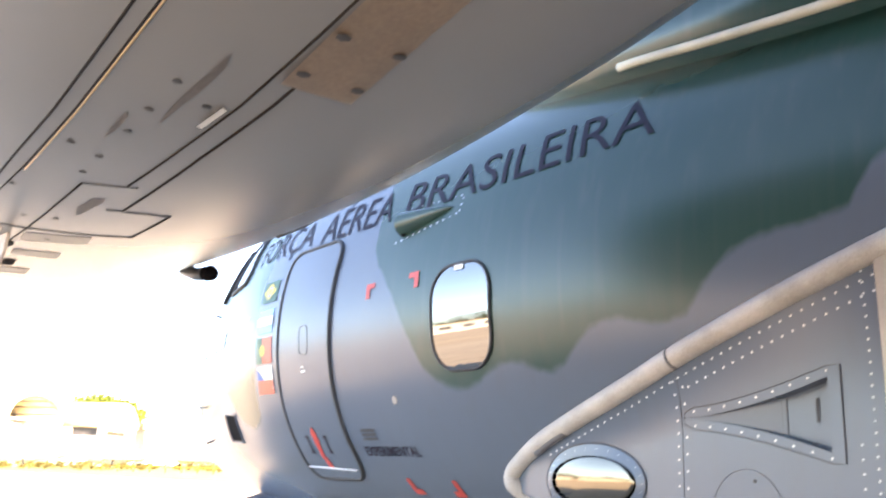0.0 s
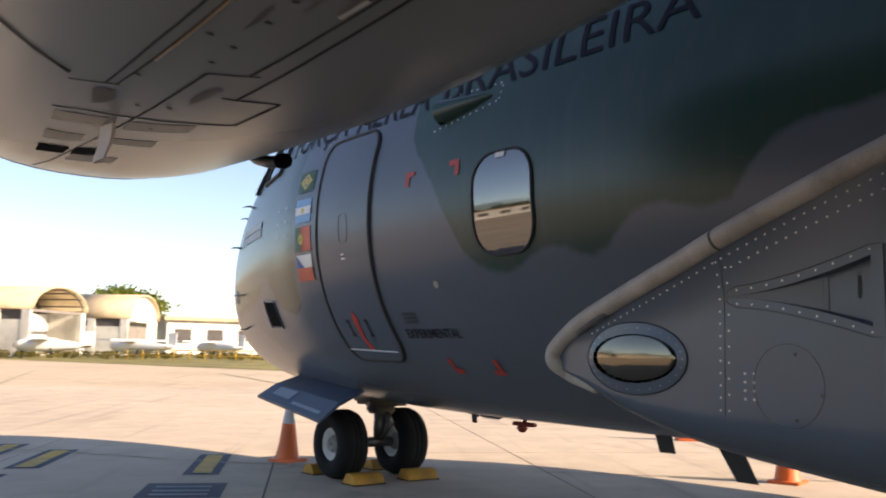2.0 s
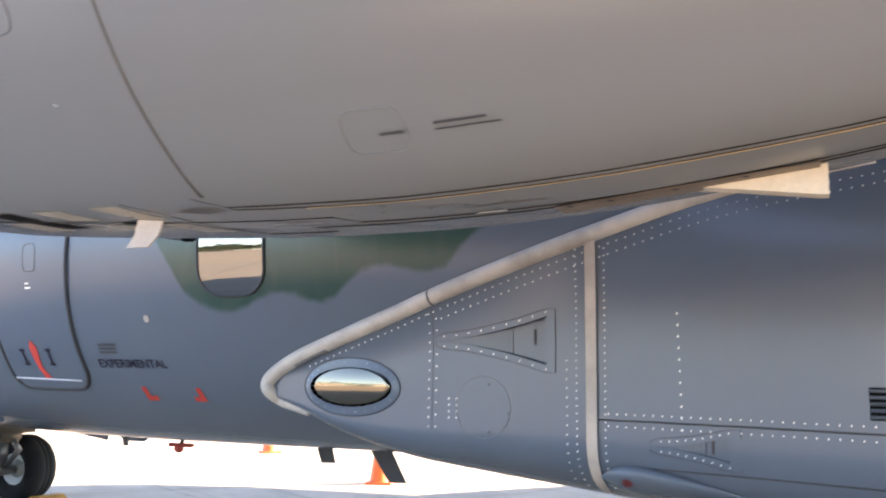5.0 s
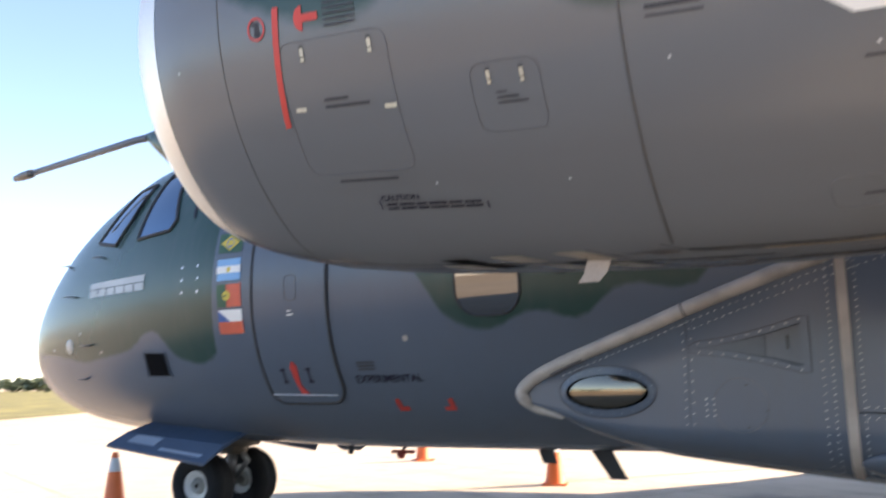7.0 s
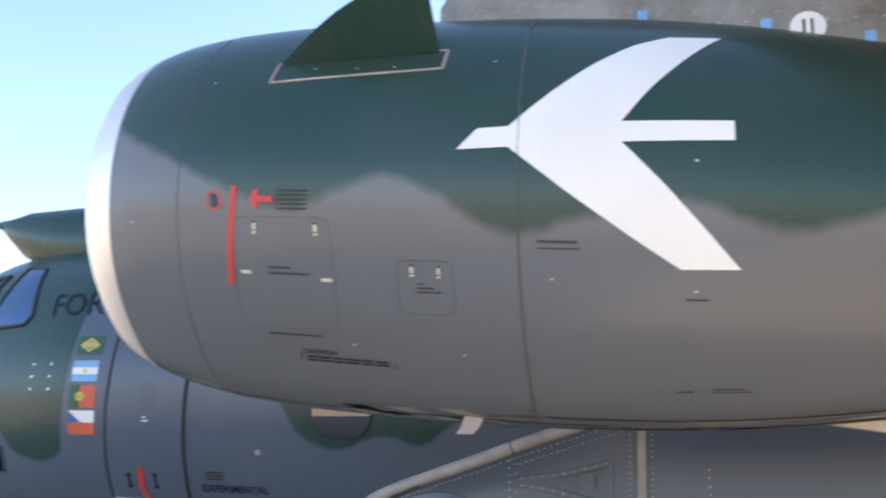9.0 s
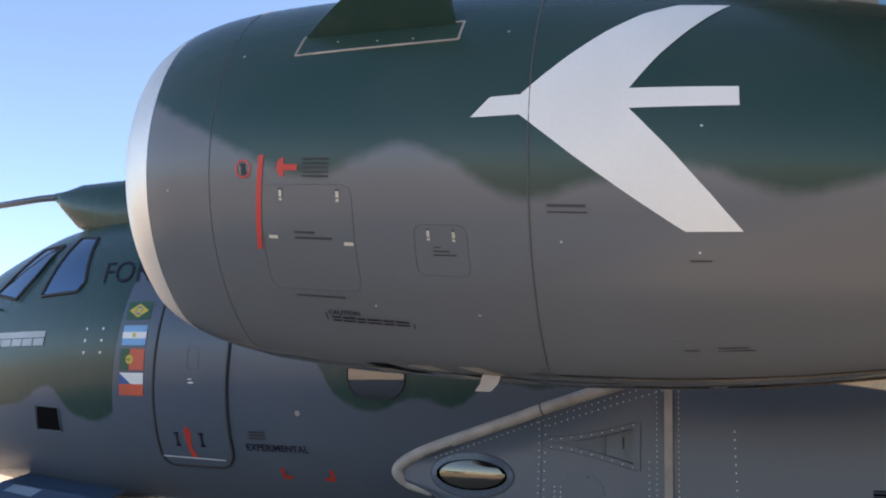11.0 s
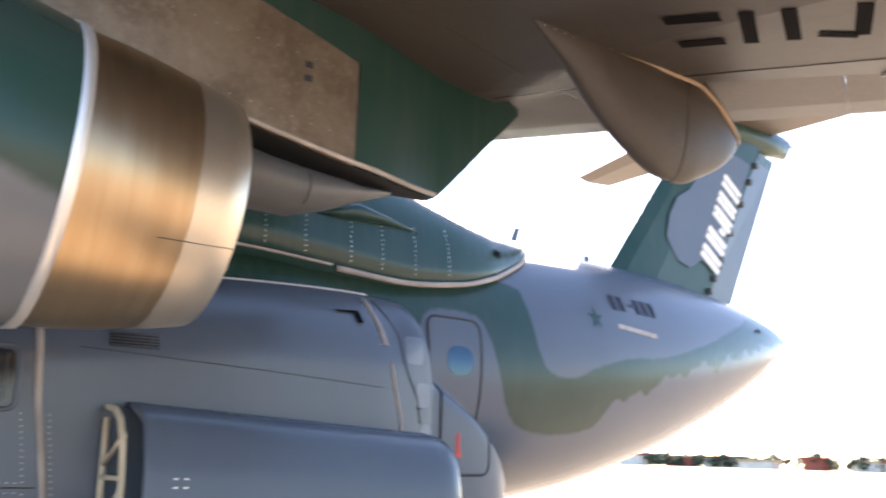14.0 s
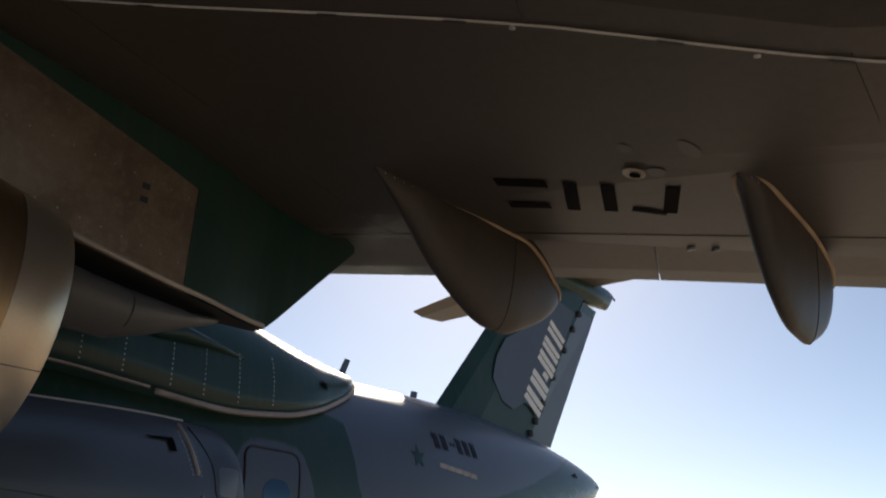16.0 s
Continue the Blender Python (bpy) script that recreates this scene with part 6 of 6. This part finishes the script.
def hangar(x, y, turn, w, h, e, length, open_front, label):
    """A vaulted hangar; its gable runs from (x, y) along its own x axis, and the hall lies behind it."""
    m = pose(x, y, 0, 0, 0, turn)
    root = empty("hangar", label, "hangar", "hangars along the apron")
    out, inn = vault_line(w, h, e), [(0.15 + px * (w - 0.3) / w, pz - 0.2) for px, pz in vault_line(w, h, e)]
    bm = loft([[m @ Vector((px, py, pz)) for px, pz in out] + [m @ Vector((px, py, pz)) for px, pz in reversed(inn)] for py in (-0.35, length)])
    part("vault", bm, roof_cream, root)
    bays = max(2, round(length / 3.2))
    step = length / bays
    part("side_wall", box((0.05, 0.0, 0), (0.35, length, e * 0.76), m), wall_white, root, smooth=False)
    part("side_wall", box((w - 0.35, 0.0, 0), (w - 0.05, length, e - 0.15), m), wall_white, root, smooth=False)
    for k in range(bays + 1):
        py = min(k * step, length - 0.9)
        part("pillar", box((0.0, py, 0), (0.42, py + 0.9, e - 0.15), m), wall_white, root, smooth=False)
    for k in range(bays):
        part("side_window", box((0.24, k * step + 0.9, e * 0.76), (0.34, (k + 1) * step, e - 0.2), m), dark_open, root, smooth=False)
    bm = bmesh.new()
    bm.faces.new([bm.verts.new(m @ Vector((px, length - 0.3, pz))) for px, pz in [(0.3, 0.0)] + inn + [(w - 0.3, 0.0)]])
    part("back_wall", bm, wall_white, root, smooth=False)
    if open_front:
        part("front_pillar", box((w - 1.0, -0.1, 0), (w - 0.02, 0.5, e - 0.15), m), wall_white, root, smooth=False)
        for k in range(4):
            py = 0.1 + k * (length - 0.6) / 3
            bm = tube([m @ Vector((px, py, pz - 0.12)) for px, pz in inn], 0.11, 6)
            part("truss", bm, rib_grey, root)
        for k in range(2, len(inn) - 2, 2):
            px, pz = inn[k]
            part("purlin", tube([m @ Vector((px, -0.2, pz - 0.1)), m @ Vector((px, length - 0.4, pz - 0.1))], 0.09, 6), rib_grey, root)
        part("tie_beam", box((0.3, 0.1, e - 0.35), (w - 0.3, 0.35, e - 0.08), m), rib_grey, root, smooth=False)
        part("partition", box((0.35, 4.2, 0), (w - 0.35, 4.4, e * 0.93), m), wall_white, root, smooth=False)
        part("partition_door", box((w * 0.30, 4.14, 0), (w * 0.46, 4.25, e * 0.8), m), dark_open, root, smooth=False)
    else:
        bm = bmesh.new()
        bm.faces.new([bm.verts.new(m @ Vector((px, 0.1, pz))) for px, pz in [(0.3, 0.0)] + inn + [(w - 0.3, 0.0)]])
        part("gable", bm, wall_white, root, smooth=False)
        part("sliding_door", box((w * 0.05, 0.0, 0), (w * 0.62, 0.14, e * 0.86), m), rib_grey, root, smooth=False)
        part("door_canopy", box((w * 0.03, -0.9, e * 0.88), (w * 0.66, 0.12, e * 0.92), m), wall_white, root, smooth=False)
    return root


hangar(-86.0, 15.6, 139, 12.0, 7.5, 4.95, 16, True, "open vaulted cream hangar with a trussed arch front")
hangar(-97.0, 29.0, 142, 10.6, 7.6, 4.6, 8, False, "closed vaulted cream hangar with a white gable")
hangar(-77.7, 3.5, 139, 11.0, 7.2, 4.7, 14, True, "open vaulted cream hangar with white pillars")


def low_house(x0, y0, x1, y1, h, roof, label, n=5):
    root = empty("airport_building", label, "building", "buildings along the apron")
    part("wall", box((x0, y0, 0), (x1, y1, h)), wall_white, root, smooth=False)
    part("roof", box((x0 - 0.5, y0 - 0.5, h), (x1 + 0.5, y1 + 0.5, h + 0.5)), roof, root, smooth=False)
    for k in range(n):
        y = y0 + (y1 - y0) * (k + 0.25) / n
        part("window", box((x1 - 0.1, y, h * 0.35), (x1 + 0.06, y + (y1 - y0) / n * 0.5, h * 0.75)), dark_open, root, smooth=False)
    return root


low_house(-122, 38.5, -110, 62, 4.8, roof_cream, "low white building with a flat cream roof")
low_house(-118, -14, -104, 6, 5.0, roof_cream, "white airport building with a flat roof")
low_house(-140, -60, -120, -28, 5.0, roof_red, "long white building with a red roof", 8)
low_house(-120, -110, -100, -70, 6.0, roof_cream, "long white building by the apron", 8)
low_house(-60, -130, -30, -112, 6.0, roof_red, "white building with a red roof", 6)


# small parked aircraft and low walls in front of the hangars
def light_aircraft(m):
    root = empty("light_aircraft", "small white propeller aircraft parked by the hangars", "aircraft", "light aircraft")
    part("fuselage", loft([[m @ Vector((x, w * math.cos(a), 1.2 + h * math.sin(a))) for a in [2 * math.pi * i / 12 for i in range(12)]] for x, w, h in ((-3, 0.15, 0.2), (-2.4, 0.5, 0.5), (0, 0.6, 0.7), (2.5, 0.3, 0.35), (4.2, 0.1, 0.15))]), white_paint, root)
    part("wing", box((-1.2, -5, 1.75), (0.3, 5, 1.9), m), white_paint, root, smooth=False)
    part("tail_fin", box((3.4, -0.05, 1.2), (4.3, 0.05, 2.6), m), white_paint, root, smooth=False)
    part("tailplane", box((3.4, -1.6, 1.25), (4.2, 1.6, 1.33), m), white_paint, root, smooth=False)
    for x, y in ((-2.2, 0), (0.4, -1.1), (0.4, 1.1)):
        part("landing_leg", tube([m @ Vector((x, y, 0.0)), m @ Vector((x, y * 0.5, 0.9))], 0.09, 6), dark_rubber, root)


light_aircraft(Matrix.Translation((-78, 24, 0)) @ pose(0, 0, 0, 0, 0, 40))
light_aircraft(Matrix.Translation((-80, 16, 0)) @ pose(0, 0, 0, 0, 0, 70))
light_aircraft(Matrix.Translation((-82, 34, 0)) @ pose(0, 0, 0, 0, 0, 20))

# ---- trees ----
bark = plain("bark", (0.10, 0.075, 0.05), 0.9)


def leaf_mat(name, c):
    n = Nodes(name)
    r = n.node("ShaderNodeNewGeometry").outputs["Random Per Island"]
    return n.done(n.mix(r, tuple(v * 0.6 for v in c), tuple(v * 1.5 for v in c)), 0.7)


leaf_green, leaf_far = leaf_mat("yellow_green_leaves", (0.15, 0.18, 0.02)), leaf_mat("dark_far_leaves", (0.085, 0.105, 0.06))


def crown(bm, centre, size, clumps, leaves, leaf, rng):
    for _ in range(clumps):
        v = Vector((rng.gauss(0, 1), rng.gauss(0, 1), rng.gauss(0, 1))).normalized() * rng.uniform(0.45, 1.0)
        c = Vector(centre) + Vector((v.x * size[0], v.y * size[1], v.z * size[2]))
        for _ in range(leaves):
            p = c + Vector((rng.gauss(0, 0.16 * size[0]), rng.gauss(0, 0.16 * size[1]), rng.gauss(0, 0.16 * size[2])))
            a = Vector((rng.uniform(-1, 1), rng.uniform(-1, 1), rng.uniform(-1, 1))).normalized() * leaf
            b = a.orthogonal().normalized() * leaf * 0.6
            bm.faces.new([bm.verts.new(q) for q in (p - a, p + b, p + a, p - b)])
    return bm


def tree(x, y, h, w, m, seed, clumps=46, leaves=42, leaf=0.32, label="broad tree with a dense yellow-green crown"):
    rng = random.Random(seed)
    root = empty("tree", label, "tree")
    bm = tube([(x, y, 0), (x + 0.1, y, h * 0.3), (x, y + 0.1, h * 0.6)], [0.035 * h, 0.028 * h, 0.018 * h], 10)
    for k in range(6):
        a = 2 * math.pi * k / 6 + rng.uniform(-0.3, 0.3)
        tube([(x, y, h * 0.4), (x + 0.25 * w * math.cos(a), y + 0.25 * w * math.sin(a), h * 0.62), (x + 0.42 * w * math.cos(a), y + 0.42 * w * math.sin(a), h * 0.75)], [0.014 * h, 0.01 * h, 0.004 * h], 6, bm)
    part("trunk", bm, bark, root)
    part("crown", crown(bmesh.new(), (x, y, h * 0.72), (w * 0.5, w * 0.5, h * 0.27), clumps, leaves, leaf, rng), m, root, smooth=False)


tree(-118.4, 35.0, 9.3, 11.5, leaf_green, 3, clumps=170, leaves=60, leaf=0.26)
tree(-150, -45, 15, 22, leaf_far, 5, label="wide dark tree behind the buildings")
tree(-165, -75, 19, 26, leaf_far, 6, label="wide dark tree behind the buildings")
tree(-130, -120, 16, 24, leaf_far, 8, label="wide dark tree behind the buildings")


def woods(name, path, h0, h1, depth, count, seed, leaf):
    """A far belt of tree crowns along a line."""
    rng = random.Random(seed)
    bm = bmesh.new()
    for k in range(count):
        u = rng.random()
        i = min(int(u * (len(path) - 1)), len(path) - 2)
        f = u * (len(path) - 1) - i
        p = Vector(path[i]).lerp(Vector(path[i + 1]), f)
        h = rng.uniform(h0, h1) * (0.6 + 0.8 * noise.noise(Vector((p.x * 0.02, p.y * 0.02, seed))) ** 2 + 0.25)
        c = (p.x + rng.uniform(-depth, depth), p.y + rng.uniform(-depth, depth), h * 0.55)
        crown(bm, c, (h * 0.6, h * 0.6, h * 0.45), 14, 12, leaf, rng)
    return tagged(part(name, bm, leaf_far, smooth=False), "far belt of dark green trees", "woods", kind="stuff")


woods("far_trees", [(420, 60), (400, 180), (380, 330), (330, 520)], 4, 8, 14, 260, 11, 0.9)
woods("far_trees", [(430, -260), (440, -80), (420, 60)], 5, 9, 14, 70, 12, 1.2)
woods("far_trees", [(-300, -70), (-280, -170), (-230, -270), (-150, -350)], 15, 24, 16, 80, 14, 1.6)
woods("far_trees", [(-150, -350), (40, -400), (260, -380)], 8, 13, 14, 80, 15, 1.4)
woods("far_trees", [(-330, 170), (-260, 300), (-160, 420)], 5, 8, 12, 130, 13, 0.8)
rng = random.Random(21)
for k in range(26):
    u = k / 25
    y = -60 + 560 * u
    x = 395 - 60 * u * u + rng.uniform(-6, 6)
    w, h = rng.uniform(8, 20), rng.uniform(2.4, 5.0)
    root = empty("far_house", "low pale house at the far edge of the field", "house", "far houses")
    part("wall", box((x, y, 0), (x + 6, y + w, h)), wall_white if k % 3 else roof_red, root, smooth=False)
    part("roof", box((x - 0.6, y - 0.6, h), (x + 6.6, y + w + 0.6, h + 0.9)), roof_cream if k % 2 else roof_red, root, smooth=False)

# yellow railing along the grass edge
root = empty("railing", "low yellow tubular railing along the edge of the apron", "railing")
ends = (Vector((-70, 20.5, 0)), Vector((-58, 36, 0)))
for k in range(15):
    p = ends[0].lerp(ends[1], k / 14)
    part("post", tube([p, p + Vector((0, 0, 1.0))], 0.05, 6), yellow_paint, root)
for z in (0.5, 0.98):
    part("rail", tube([ends[0] + Vector((0, 0, z)), ends[1] + Vector((0, 0, z))], 0.04, 6), yellow_paint, root)

# low scrub along the grass edge
rng = random.Random(9)
bm = bmesh.new()
for k in range(150):
    u = rng.random()
    x, y = -72 - 20 * rng.random(), 11 + 34 * u
    crown(bm, (x, y, 0.35), (0.9, 0.9, 0.35), 4, 8, 0.12, rng)
tagged(part("scrub", bm, leaf_mat("dry_scrub_leaves", (0.16, 0.13, 0.03)), smooth=False), "dry scrub along the edge of the grass", "scrub", kind="stuff")

# ---- apron slabs ----
slab = box((0, 0, -0.12), (4.97, 3.42, 0.0))
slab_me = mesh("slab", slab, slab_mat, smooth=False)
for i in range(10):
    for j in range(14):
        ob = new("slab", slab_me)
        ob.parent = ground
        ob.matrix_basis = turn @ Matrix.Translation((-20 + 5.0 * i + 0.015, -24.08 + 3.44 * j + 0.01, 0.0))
